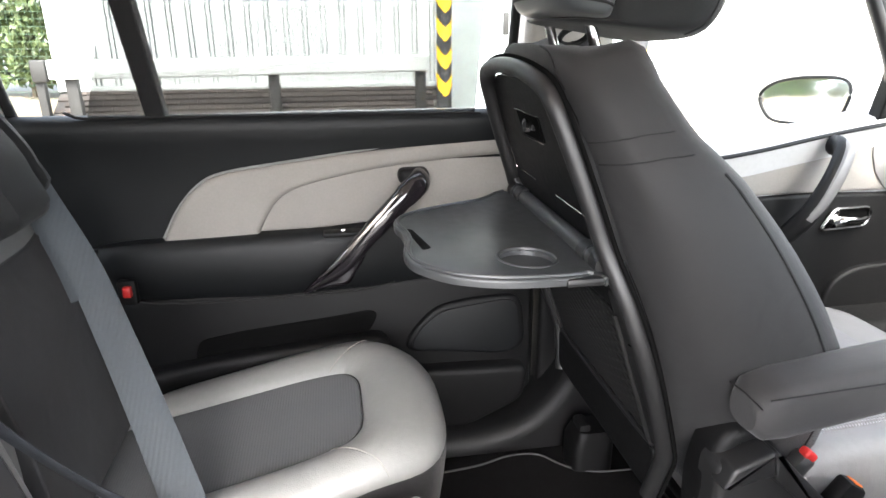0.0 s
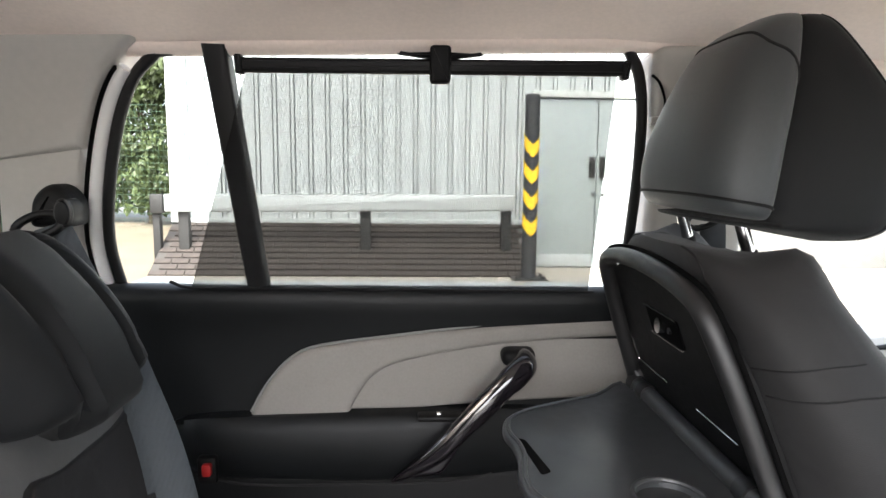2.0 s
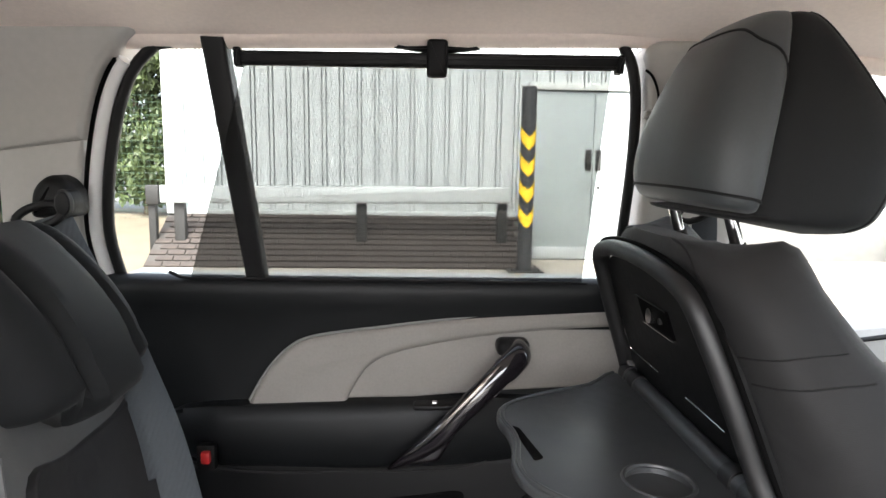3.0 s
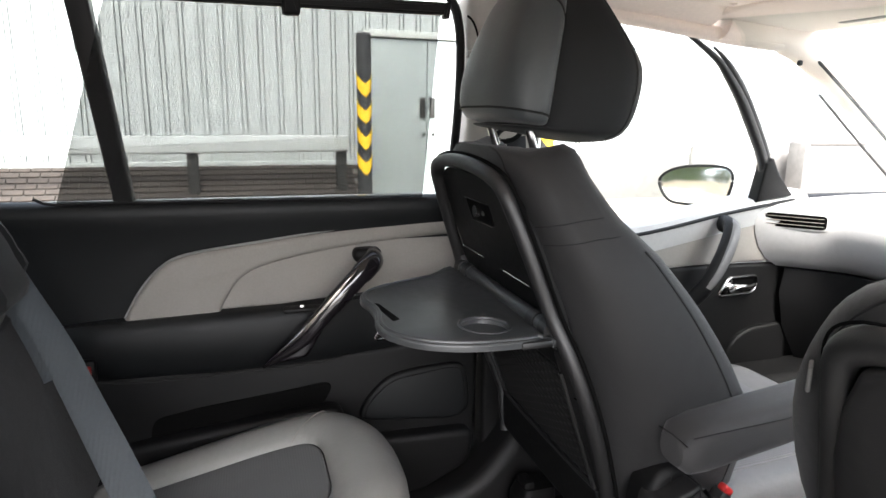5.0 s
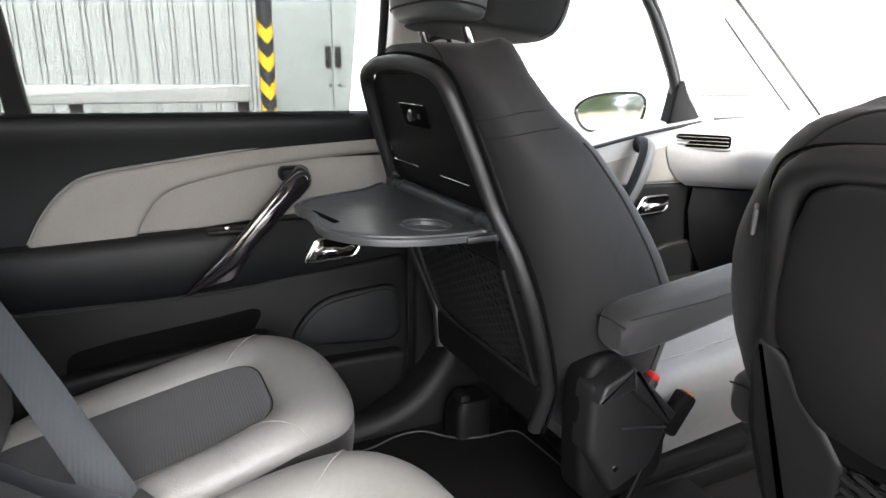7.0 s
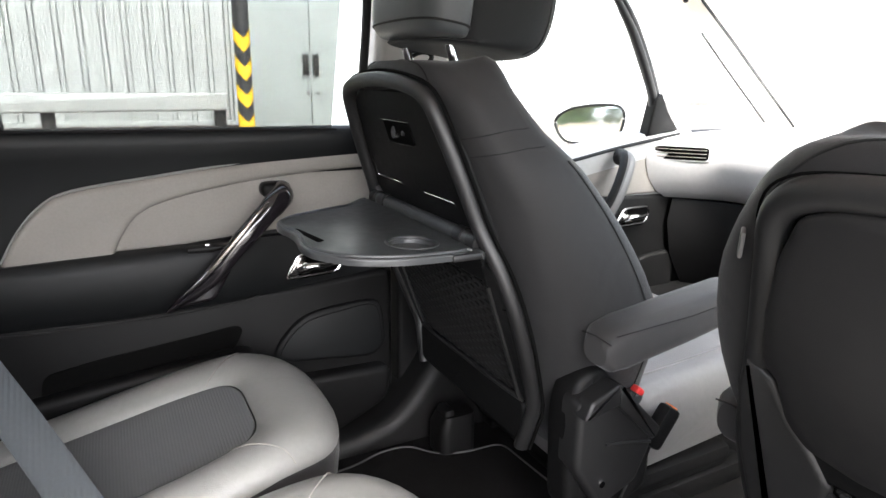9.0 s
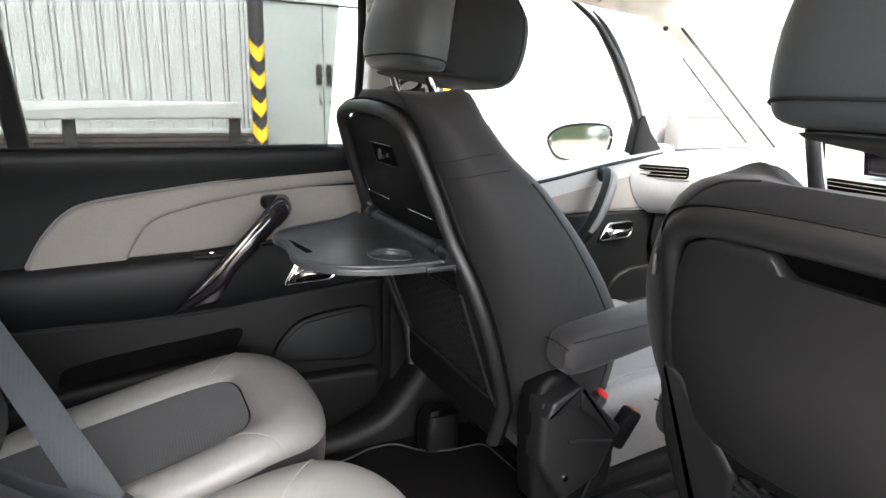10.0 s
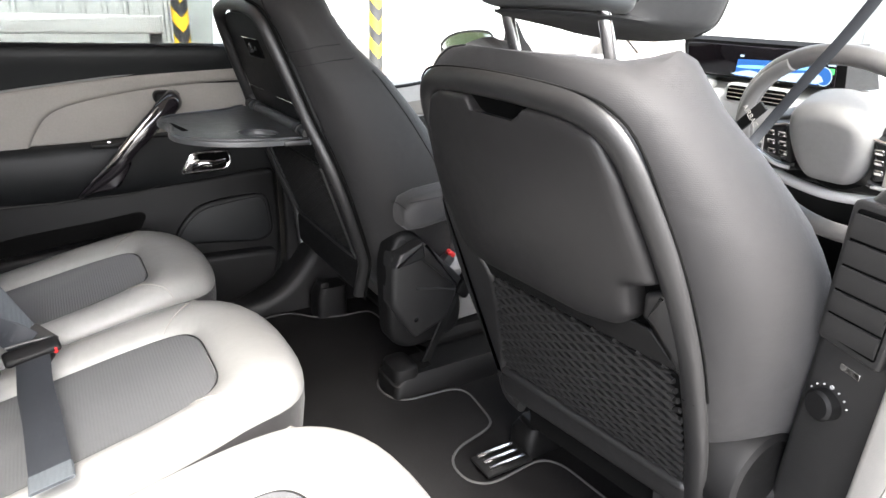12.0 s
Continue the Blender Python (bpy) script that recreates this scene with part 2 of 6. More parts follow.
def spline(pts, n=6, closed=False):
    """Points on a smooth curve through pts, n a stretch."""
    p = [Vector(q) for q in pts]
    c, out = len(p), []
    for i in range(c if closed else c - 1):
        a, b = p[i], p[(i + 1) % c]
        z = p[i - 1] if closed or i else a
        d = p[(i + 2) % c] if closed or i + 2 < c else b
        for k in range(n):
            t = k / n
            out.append(0.5 * (2 * a + (b - z) * t + (2 * z - 5 * a + 4 * b - d) * t * t + (3 * a - z - 3 * b + d) * t ** 3))
    if not closed:
        out.append(p[-1])
    return out


def rounded(pts, r, n=4):
    """A closed outline with its corners rounded by about r."""
    p = [Vector(q) for q in pts]
    out = []
    for i, c in enumerate(p):
        a, b = p[i - 1] - c, p[(i + 1) % len(p)] - c
        ra, rb = min(r, a.length * 0.48), min(r, b.length * 0.48)
        s, e = c + a.normalized() * ra, c + b.normalized() * rb
        for k in range(n + 1):
            t = k / n
            out.append((1 - t) ** 2 * s + 2 * t * (1 - t) * c + t * t * e)
    return out


def loft(rings, caps=True, closed=True, bm=None):
    bm = bm or bmesh.new()
    made = [[bm.verts.new(v) for v in ring] for ring in rings]
    n = len(made[0])
    for a, b in zip(made, made[1:]):
        for i in range(n if closed else n - 1):
            j = (i + 1) % n
            bm.faces.new((a[i], a[j], b[j], b[i]))
    if caps and closed:
        bm.faces.new(made[0])
        bm.faces.new(made[-1])
    return bm


def box(c, s, bevel=0.004, seg=2, turn=None, bm=None):
    t = bmesh.new()
    bmesh.ops.create_cube(t, size=1)
    bmesh.ops.scale(t, vec=s, verts=t.verts)
    if bevel:
        bmesh.ops.bevel(t, geom=t.edges[:], offset=min(bevel, min(s) * 0.45), segments=seg, profile=0.5, affect="EDGES")
    m = Matrix.Translation(c) @ (turn.to_4x4() if turn else Matrix.Identity(4))
    bmesh.ops.transform(t, matrix=m, verts=t.verts)
    return t if bm is None else join(bm, t)


def join(bm, t):
    me = bpy.data.meshes.new("tmp")
    t.to_mesh(me)
    t.free()
    bm.from_mesh(me)
    bpy.data.meshes.remove(me)
    return bm


def prism(outline, to3, w0, w1, soft=0.004, steps=3):
    """An outline (u, v) raised from depth w0 to w1, its front edge rounded over soft."""
    o = [Vector(p) for p in outline]
    n = len(o)
    area = sum(o[i].x * o[(i + 1) % n].y - o[(i + 1) % n].x * o[i].y for i in range(n))
    sgn = 1 if area > 0 else -1
    nor = []
    for i in range(n):
        t = (o[(i + 1) % n] - o[i - 1]).normalized()
        nor.append(Vector((-t.y, t.x)) * sgn)
    rings = [[to3(p.x, p.y, w0) for p in o]]
    d = 1 if w1 > w0 else -1
    for k in range(steps + 1):
        a = math.pi / 2 * k / steps
        ins, back = soft * (1 - math.cos(a)), soft * (1 - math.sin(a))
        rings.append([to3(*(p + q * ins), w1 - d * back) for p, q in zip(o, nor)])
    return loft(rings)


def tube(path, r, n=8, closed=False, flat=1.0, up=(0, 0, 1), caps=True, radii=None):
    p = [Vector(q) for q in path]
    up, rings, c = Vector(up), [], len(p)
    for i, q in enumerate(p):
        a = p[i - 1] if closed or i else q
        b = p[(i + 1) % c] if closed or i + 1 < c else q
        t = (b - a).normalized()
        s = t.cross(up)
        s = s.normalized() if s.length > 1e-4 else t.orthogonal().normalized()
        u = s.cross(t)
        k = radii[i] if radii else r
        rings.append([q + s * math.cos(x) * k + u * math.sin(x) * k * flat for x in (2 * math.pi * j / n for j in range(n))])
    if closed:
        rings.append(rings[0])
        bm = loft(rings, caps=False)
        bmesh.ops.remove_doubles(bm, verts=bm.verts, dist=1e-6)
        return bm
    return loft(rings, caps=caps)


def strap(path, width, across, thick=0.0015):
    """A flat band along path; across: the direction of its width at each point."""
    rings = []
    p = [Vector(q) for q in path]
    for i, q in enumerate(p):
        t = (p[min(i + 1, len(p) - 1)] - p[max(i - 1, 0)]).normalized()
        a = Vector(across[i] if isinstance(across, list) else across)
        a = (a - t * a.dot(t)).normalized()
        n = t.cross(a) * thick
        h = a * width / 2
        e = a * 0.002
        rings.append([q - h, q - h + e + n, q + h - e + n, q + h, q + h - e - n, q - h + e - n])
    return loft(rings)


def grid_sheet(us, vs, f, thick, bm=None):
    """A curved sheet of the given thickness: f(u, v) gives the place, thick a vector."""
    bm = bm or bmesh.new()
    t = Vector(thick)
    a = [[bm.verts.new(f(u, v)) for v in vs] for u in us]
    b = [[bm.verts.new(Vector(f(u, v)) + t) for v in vs] for u in us]
    nu, nv = len(us), len(vs)
    for i in range(nu - 1):
        for j in range(nv - 1):
            bm.faces.new((a[i][j], a[i + 1][j], a[i + 1][j + 1], a[i][j + 1]))
            bm.faces.new((b[i][j + 1], b[i + 1][j + 1], b[i + 1][j], b[i][j]))
    for i in range(nu - 1):
        for j in (0, nv - 1):
            bm.faces.new((a[i][j], b[i][j], b[i + 1][j], a[i + 1][j]))
    for j in range(nv - 1):
        for i in (0, nu - 1):
            bm.faces.new((a[i][j], a[i][j + 1], b[i][j + 1], b[i][j]))
    return bm


def curve(table, z):
    """Smooth look-up in rows (z, value)."""
    t = sorted(table)
    if z <= t[0][0] or z >= t[-1][0]:
        return lerp(table, z)
    i = next(k for k in range(len(t) - 1) if z <= t[k + 1][0])
    (a, va), (b, vb) = t[i], t[i + 1]
    sl = [(t[k + 1][1] - t[k][1]) / (t[k + 1][0] - t[k][0]) for k in range(len(t) - 1)]
    ma = sl[i] if i == 0 else (sl[i - 1] + sl[i]) / 2
    mb = sl[i] if i + 1 == len(sl) else (sl[i] + sl[i + 1]) / 2
    h, u = b - a, (z - a) / (b - a)
    return (2 * u ** 3 - 3 * u * u + 1) * va + (u ** 3 - 2 * u * u + u) * h * ma + (3 * u * u - 2 * u ** 3) * vb + (u ** 3 - u * u) * h * mb


def lerp(table, z):
    """Linear look-up in rows (z, value...), z falling or rising."""
    t = sorted(table)
    if z <= t[0][0]:
        return t[0][1]
    for (a, va), (b, vb) in zip(t, t[1:]):
        if z <= b:
            return va + (vb - va) * (z - a) / (b - a)
    return t[-1][1]


def cyl(a, b, r, n=16, bm=None):
    t = tube([a, b], r, n)
    return t if bm is None else join(bm, t)


MID = 0.42            # the car's middle line, in y


def far_side(u, v, w):
    """Door card of the far side: u along the car, v up, w into the car."""
    return Vector((u, 1.172 - w, v))


def far_glass(u, v, w):
    """The far side's leaning window plane."""
    return Vector((u, 1.165 - 0.25 * (v - 1.09) - w, v))

# ---- yard and building ----
yard = bmesh.new()
bmesh.ops.create_grid(yard, x_segments=40, y_segments=40, size=200)
for v in yard.verts:
    v.co.z = -0.004 + 0.02 * noise.noise(v.co * 0.05)
    if abs(v.co.x) < 25 and abs(v.co.y) < 25:
        v.co.z = -0.004
solo("ground", yard, ASPHALT, "grey worn asphalt of the yard", "ground", "structure")
apron = bmesh.new()
bmesh.ops.create_grid(apron, x_segments=40, y_segments=8, size=1)
for v in apron.verts:
    v.co = Vector((2.0 + 21.0 * v.co.x, 5.2 + 3.15 * v.co.y, 0.003))
solo("pavement", apron, APRON, "pale sandy worn concrete before the industrial unit", "pavement", "structure")

verge = bmesh.new()
bmesh.ops.create_grid(verge, x_segments=30, y_segments=30, size=1)
for v in verge.verts:
    v.co = Vector((-12.2 + 9.0 * v.co.x + (0.25 * noise.noise(Vector((0, v.co.y * 5, 7.0))) if v.co.x > 0.9 else 0), 9.6 + 6.4 * v.co.y, 0.006 + 0.008 * noise.noise(v.co * 9)))
solo("verge", verge, SAND, "yellowish sandy ground before the hedge", "ground", "structure")
WALLY = 8.4
building = thing("industrial_unit", "pale grey steel-clad industrial unit with double steel doors", "building", at=(3, WALLY, 0))
core = box((8.0, WALLY + 4.05, 2.6), (22.1, 7.9, 5.2), 0.01)
part("wall", core, FARWALL, building)
part("roof_edge", box((8.0, WALLY + 3.9, 5.28), (22.5, 8.6, 0.16), 0.02), CLADTRIM, building)


def clad_sheet(x0, ribs, z0, z1):
    prof = []
    for i in range(ribs):
        a = x0 + 0.2275 * i
        prof += [(a, 0.0), (a + 0.057, 0.0), (a + 0.058, -0.042), (a + 0.075, -0.042), (a + 0.076, 0.006), (a + 0.112, 0.006), (a + 0.113, -0.042), (a + 0.130, -0.042), (a + 0.132, 0.0)]
    prof.append((x0 + 0.2275 * ribs, 0.0))
    bm = bmesh.new()
    rows = [[bm.verts.new((x, WALLY - 0.02 - d, z)) for x, d in prof] for z in (z0, z1)]
    back = [[bm.verts.new((x, WALLY + 0.06, z)) for x in (prof[0][0], prof[-1][0])] for z in (z0, z1)]
    for i in range(len(prof) - 1):
        bm.faces.new((rows[0][i], rows[0][i + 1], rows[1][i + 1], rows[1][i]))
    for k in (0, 1):
        bm.faces.new([*rows[k], back[k][1], back[k][0]])
    return bm


x = -3.079
while x < 18.5:
    if not (1.0 < x < 3.2):
        part("cladding_sheet", clad_sheet(x, 4, 0.585, 5.2), CLAD, building)
    else:
        part("cladding_sheet", clad_sheet(x, 4, 2.30, 5.2), CLAD, building)
    x += 0.91
part("base_flashing", box((-0.85, WALLY - 0.035, 0.60), (4.6, 0.05, 0.06), 0.006), CLAD, building)
part("plinth", box((11.0, WALLY - 0.03, 0.34), (15.4, 0.10, 0.68), 0.01), PLINTH, building, "grey plinth along the foot of the wall")
part("corner_flashing", box((-3.135, WALLY + 0.0, 2.9), (0.15, 0.16, 4.65), 0.01), CLADTRIM, building)
frame_bm = box((1.53, WALLY - 0.06, 1.13), (0.09, 0.14, 2.26), 0.008)
box((3.19, WALLY - 0.06, 1.13), (0.09, 0.14, 2.26), 0.008, bm=frame_bm)
box((2.36, WALLY - 0.06, 2.28), (1.75, 0.16, 0.09), 0.008, bm=frame_bm)
part("door_frame", frame_bm, CLADTRIM, building, "cream steel door surround")
for x0, x1, hx in ((1.58, 2.355, 2.295), (2.365, 3.14, 2.43)):
    leaf = part("door", box(((x0 + x1) / 2, WALLY - 0.07, 1.115), (x1 - x0, 0.06, 2.21), 0.006), DOORSTEEL, building, "plain grey painted steel door leaf")
    part("pull_handle", box((hx, WALLY - 0.115, 1.34), (0.075, 0.03, 0.27), 0.008), POSTMETAL, leaf, "dull metal pull plate")
    part("lock", cyl((hx + 0.02, WALLY - 0.115, 0.98), (hx + 0.02, WALLY - 0.095, 0.98), 0.022, 12), POSTMETAL, leaf)
    part("kick_plate", box(((x0 + x1) / 2, WALLY - 0.105, 0.10), (x1 - x0 - 0.06, 0.008, 0.16), 0.003), GALV, leaf)

# sloping brick-paved bank along the foot of the wall
bank = thing("brick_bank", "sloping bank paved in dark brown bricks at the wall", "paving", kind="structure", at=(-1, 7.95, 0))
B0, B1, BZ = 7.50, WALLY - 0.02, 0.575


def on_bank(u, s, h):
    """u along the wall, s up the slope from 0 to 1, h above it."""
    return Vector((u, B0 + (B1 - B0) * s - h * 0.56, BZ * s + h * 0.83))


slab = bmesh.new()
ring0 = [Vector((-3.20, B0, -0.02)), Vector((-3.20, B1, -0.02)), Vector((-3.20, B1, BZ)), Vector((-3.20, B0, 0.0))]
slab = loft([ring0, [v + Vector((4.45, 0, 0)) for v in ring0]])
part("bedding", slab, MORTAR, bank)


def bollard(px, py):
    b = thing("bollard", "black bollard wrapped in yellow chevron bands beside the doors", "bollard", "bollards at the doors", at=(px, py, 0))
    R, H = 0.088, 2.17
    part("post", tube([(px, py, 0.02), (px, py, H - 0.015), (px, py, H)], R, 32, radii=[R, R, R - 0.012]), BLACKPOST, b)
    part("base_plate", box((px, py, 0.012), (0.42, 0.34, 0.024), 0.004), POSTMETAL, b)
    for sx in (-0.16, 0.16):
        for sy in (-0.12, 0.12):
            part("bolt", cyl((px + sx, py + sy, 0.02), (px + sx, py + sy, 0.05), 0.016, 6), POSTMETAL, b)
    for k in range(4):
        top = 1.735 - 0.306 * k
        bm = bmesh.new()
        n = 48
        a, c = [], []
        for i in range(n):
            t = 2 * math.pi * i / n
            saw = abs(((t + math.pi / 2) / math.pi + 0.5) % 1 - 0.5) * 2
            x, y = px + math.cos(t) * (R + 0.002), py + math.sin(t) * (R + 0.002)
            z = top - 0.145 * (1 - saw)
            a.append(bm.verts.new((x, y, z)))
            c.append(bm.verts.new((x, y, z - 0.150)))
        for i in range(n):
            bm.faces.new((a[i], a[(i + 1) % n], c[(i + 1) % n], c[i]))
        part("chevron_band", bm, YELLOW, b, "yellow reflective chevron")
    return b


bollard(1.333, 7.42)
bollard(3.76, 7.42)

rail = thing("crash_barrier", "pale galvanised crash barrier on short posts before the wall", "barrier", at=(-0.8, 7.88, 0))
part("rail", prism(rounded([(-3.09, 0.745), (1.21, 0.785), (1.21, 0.985), (-3.09, 0.960)], 0.02), lambda u, v, w: Vector((u, 7.86 - w, v)), 0.0, 0.05, 0.02), GALV, rail)
part("end_cap", box((-3.19, 7.87, 0.84), (0.16, 0.09, 0.24), 0.02), POSTMETAL, rail, "weathered end bracket")
for px in (-3.22, -2.89, -0.65, 1.12):
    part("post", box((px, 7.93, 0.46), (0.13 if px > -3 else 0.09, 0.10, 0.92), 0.012), POSTMETAL, rail)

sp = thing("short_post", "short grey steel post standing before the wall", "post", at=(6.48, 7.9, 0))
part("shaft", tube([(6.48, 7.9, -0.01), (6.48, 7.9, 0.80), (6.48, 7.9, 0.835)], 0.055, 16, radii=[0.055, 0.055, 0.04]), PLINTH, sp)
part("foot", box((6.48, 7.9, 0.01), (0.2, 0.2, 0.025), 0.004), PLINTH, sp)
lw = thing("low_wall", "low grey rendered wall stub with a post before the unit", "wall", at=(9.2, 7.95, 0))
part("body", box((9.20, 7.95, 0.42), (1.25, 0.30, 0.88), 0.015), PLINTH, lw)
part("end_post", box((8.54, 7.92, 0.43), (0.10, 0.34, 0.90), 0.012), PLINTH, lw)
part("coping", box((9.20, 7.95, 0.875), (1.29, 0.34, 0.04), 0.008), PLINTH, lw)

# fence and hedge beyond the end of the building
fence = thing("wire_fence", "green welded-wire fence in front of the hedge", "fence", at=(-9, 12.2, 0))
for i in range(7):
    fx = -14.5 + i * 2.0
    part("post", box((fx, 12.2, 1.25), (0.06, 0.06, 2.5), 0.006), FENCE, fence)
    if i < 6:
        wires = bmesh.new()
        for k in range(20):
            z = 0.15 + 0.12 * k
            t = tube([(fx, 12.2, z), (fx + 2.0, 12.2, z)], 0.0028, 4)
            join(wires, t)
        for k in range(20):
            t = tube([(fx + 0.1 * k, 12.2, 0.1), (fx + 0.1 * k, 12.2, 2.45)], 0.002, 4)
            join(wires, t)
        part("wire_panel", wires, FENCE, fence)


def leaves(count, place, size, seed):
    """Many small folded leaves as one mesh."""
    rng = np.random.default_rng(seed)
    verts, faces = [], []
    for _ in range(count):
        c = Vector(place(rng))
        e = Euler(rng.uniform(0, 6.28, 3))
        r = e.to_matrix()
        s = size * rng.uniform(0.6, 1.4)
        k = len(verts)
        for q in ((-0.5, 0, 0), (0, 0.28, 0.06), (0.5, 0, 0), (0, -0.28, 0.06)):
            verts.append(c + r @ Vector(q) * s)
        faces += [(k, k + 1, k + 2), (k, k + 2, k + 3)]
    me = bpy.data.meshes.new("leaves")
    me.from_pydata(verts, [], faces)
    return me


def hedge_place(rng):
    u = rng.uniform(-17, -2.0)
    h = 5.2 + 1.5 * noise.noise(Vector((u * 0.5, 3.0, 0))) + 0.7 * noise.noise(Vector((u * 1.9, 8.0, 0)))
    z = h * rng.uniform(0.02, 1) ** 0.8
    d = 0.9 * noise.noise(Vector((u * 0.8, z * 0.8, 4.0))) + 0.4 * noise.noise(Vector((u * 2.5, z * 2.5, 9.0)))
    return (u, 13.9 + d + 1.6 * rng.uniform(0, 1) ** 2, z)


hedge = thing("hedge", "tall uneven green hedge behind the wire fence", "hedge", kind="stuff", at=(-9, 13.9, 0))
hl = new("foliage", leaves(95000, hedge_place, 0.15, 5))
hl.data.materials.append(LEAF)
hl.data.transform(Matrix.Translation((9, -13.9, 0)))
hl.parent = hedge
for k in range(9):
    bx = -16.2 + 1.7 * k
    t = tube(spline([(bx, 14.4, 0), (bx + 0.1, 14.4, 1.4), (bx - 0.15, 14.3, 2.8), (bx + 0.1, 14.5, 4.2)], 4), 0.08, 7, radii=[0.09 - 0.005 * i for i in range(13)])
    part("trunk", t, BARK, hedge)


def row_place(rng):
    v = rng.uniform(-16, 14)
    h = 6.5 + 2.2 * noise.noise(Vector((v * 0.35, 13.0, 0))) + noise.noise(Vector((v * 1.3, 18.0, 0)))
    z = h * rng.uniform(0.02, 1) ** 0.8
    d = 1.2 * noise.noise(Vector((v * 0.6, z * 0.6, 24.0)))
    return (-19 + d - rng.uniform(0, 1.0), v, z)


trees = thing("tree_row", "row of tall green bushes behind the car", "bushes", kind="stuff", at=(-19, 0, 0))
tl = new("foliage", leaves(14000, row_place, 0.36, 6))
tl.data.materials.append(LEAF)
tl.data.transform(Matrix.Translation((19, 0, 0)))
tl.parent = trees
for k in range(8):
    by = -14 + 3.8 * k
    part("trunk", tube(spline([(-19.4, by, 0), (-19.3, by + 0.2, 2), (-19.5, by, 5)], 4), 0.12, 7), BARK, trees)

shed = thing("far_shed", "pale low shed across the yard seen through the windscreen", "shed", at=(19, 6.2, 0))
part("wall", box((19, 5.2, 1.5), (5, 4.2, 3.0), 0.03), FARWALL, shed)
part("roof", box((19, 5.2, 3.08), (5.5, 4.7, 0.16), 0.03), CLADTRIM, shed)
part("door", box((14.47, 5.6, 1.05), (0.06, 1.6, 2.1), 0.01), DOORSTEEL, shed)

# ---- car shell ----
floor_bm = box((0.2, MID, 0.345), (3.6, 1.52, 0.05), 0.01)
solo("floor", floor_bm, CARPET, "black carpeted car floor", "floor", "structure")
sill_pts = [(-0.56, 0.30), (-0.56, 0.50), (0.30, 0.405), (0.42, 0.43), (0.50, 0.52), (0.54, 0.60), (1.5, 0.60), (1.5, 0.30)]
solo("trim_sill_far", prism(rounded(sill_pts, 0.05), lambda u, v, w: Vector((u, 1.185 - w, v)), 0.0, 0.120, 0.034, 5), SILL, "black plastic sill along the door foot", "trim", "structure")
solo("trim_sill_near", box((0.45, -0.33, 0.40), (2.2, 0.12, 0.09), 0.02), PLASTIC, "black plastic sill under the open door", "trim", "structure")
solo("trim_sill_plate", box((0.10, -0.405, 0.405), (0.95, 0.03, 0.10), 0.008), WHITEPAINT, "white painted outer sill", "trim", "structure")


def roof_line(x):
    return lerp([(-1.6, -0.06), (-0.8, 0.0), (0.3, 0.02), (0.8, 0.0), (0.95, -0.012)], x)


def roof_at(u, v):
    d = abs(v) / 0.66
    z = 1.545 - 0.03 * d ** 2 - 0.04 * max(0, d - 0.8) / 0.2 + roof_line(u)
    return Vector((u, MID + v, z))


us = [-1.6, -1.2, -0.8, -0.4, 0.0, 0.3, 0.6, 0.7, 0.8, 0.88, 0.95]
vs = [-0.66, -0.63, -0.58, -0.5, -0.35, -0.15, 0.15, 0.35, 0.5, 0.58, 0.63, 0.66]
solo("ceiling", grid_sheet(us, vs, roof_at, (0, 0, 0.03)), CREAM, "pale beige cloth headlining", "ceiling", "structure")
solo("ceiling_edge_far", tube(spline([(-1.5, 1.080, 1.484), (-0.6, 1.080, 1.488), (-0.2, 1.076, 1.495), (0.3, 1.072, 1.506), (0.48, 1.075, 1.506), (0.66, 1.082, 1.486), (0.80, 1.086, 1.473), (0.90, 1.088, 1.463), (1.00, 1.090, 1.452), (1.10, 1.094, 1.445), (1.20, 1.097, 1.440)], 6), 0.022, 12, flat=0.8), CREAM,
     "rolled edge of the headlining over the doors", "trim", "structure")
solo("roof_skin", grid_sheet(us, vs, lambda u, v: roof_at(u, v * 1.06) + Vector((0, 0, 0.06)), (0, 0, 0.01)), WHITEPAINT, "white painted car roof", "roof", "structure")

# rear and near closing walls of the car
solo("tailgate", box((-1.62, MID, 0.73), (0.06, 1.5, 0.75), 0.02), SOFT, "dark trimmed tailgate", "tailgate", "structure")
# unseen pane, chosen clear and tall to brighten the seats' rear faces
solo("window_tailgate", box((-1.58, MID, 1.285), (0.006, 1.3, 0.37), 0.002), PANE, "unseen tailgate window, left clear to let light in", "window", "structure").visible_shadow = False
solo("wall_rear_near", box((-1.09, -0.36, 0.78), (1.08, 0.06, 0.82), 0.02), SOFT, "dark rear side trim of the near side", "wall", "structure")
solo("pillar_rear_near", box((-0.68, -0.30, 1.32), (0.16, 0.06, 0.30), 0.02), PILLAR, "pale pillar of the near side", "pillar", "structure")
solo("wall_rear_far", prism([(-1.6, 0.37), (-0.54, 0.37), (-0.54, 1.10), (-1.6, 1.12)], far_side, -0.08, 0.0, 0.01), SOFT, "dark rear side trim of the far side", "wall", "structure")
solo("window_quarter_far", prism([(-1.5, 1.14), (-0.655, 1.165), (-0.628, 1.470), (-1.4, 1.46)], far_glass, -0.045, -0.04, 0.001), TINTED, "rear quarter window", "window", "structure")

# ---- far side: pillars and doors ----
WIN = spline([(-0.505, 1.096), (-0.512, 1.18), (-0.494, 1.280), (-0.462, 1.380), (-0.428, 1.444), (-0.388, 1.480)], 4) + \
    spline([(-0.30, 1.493), (0.0, 1.499), (0.30, 1.504), (0.348, 1.486), (0.373, 1.424), (0.383, 1.315), (0.384, 1.20), (0.384, 1.09)], 4)

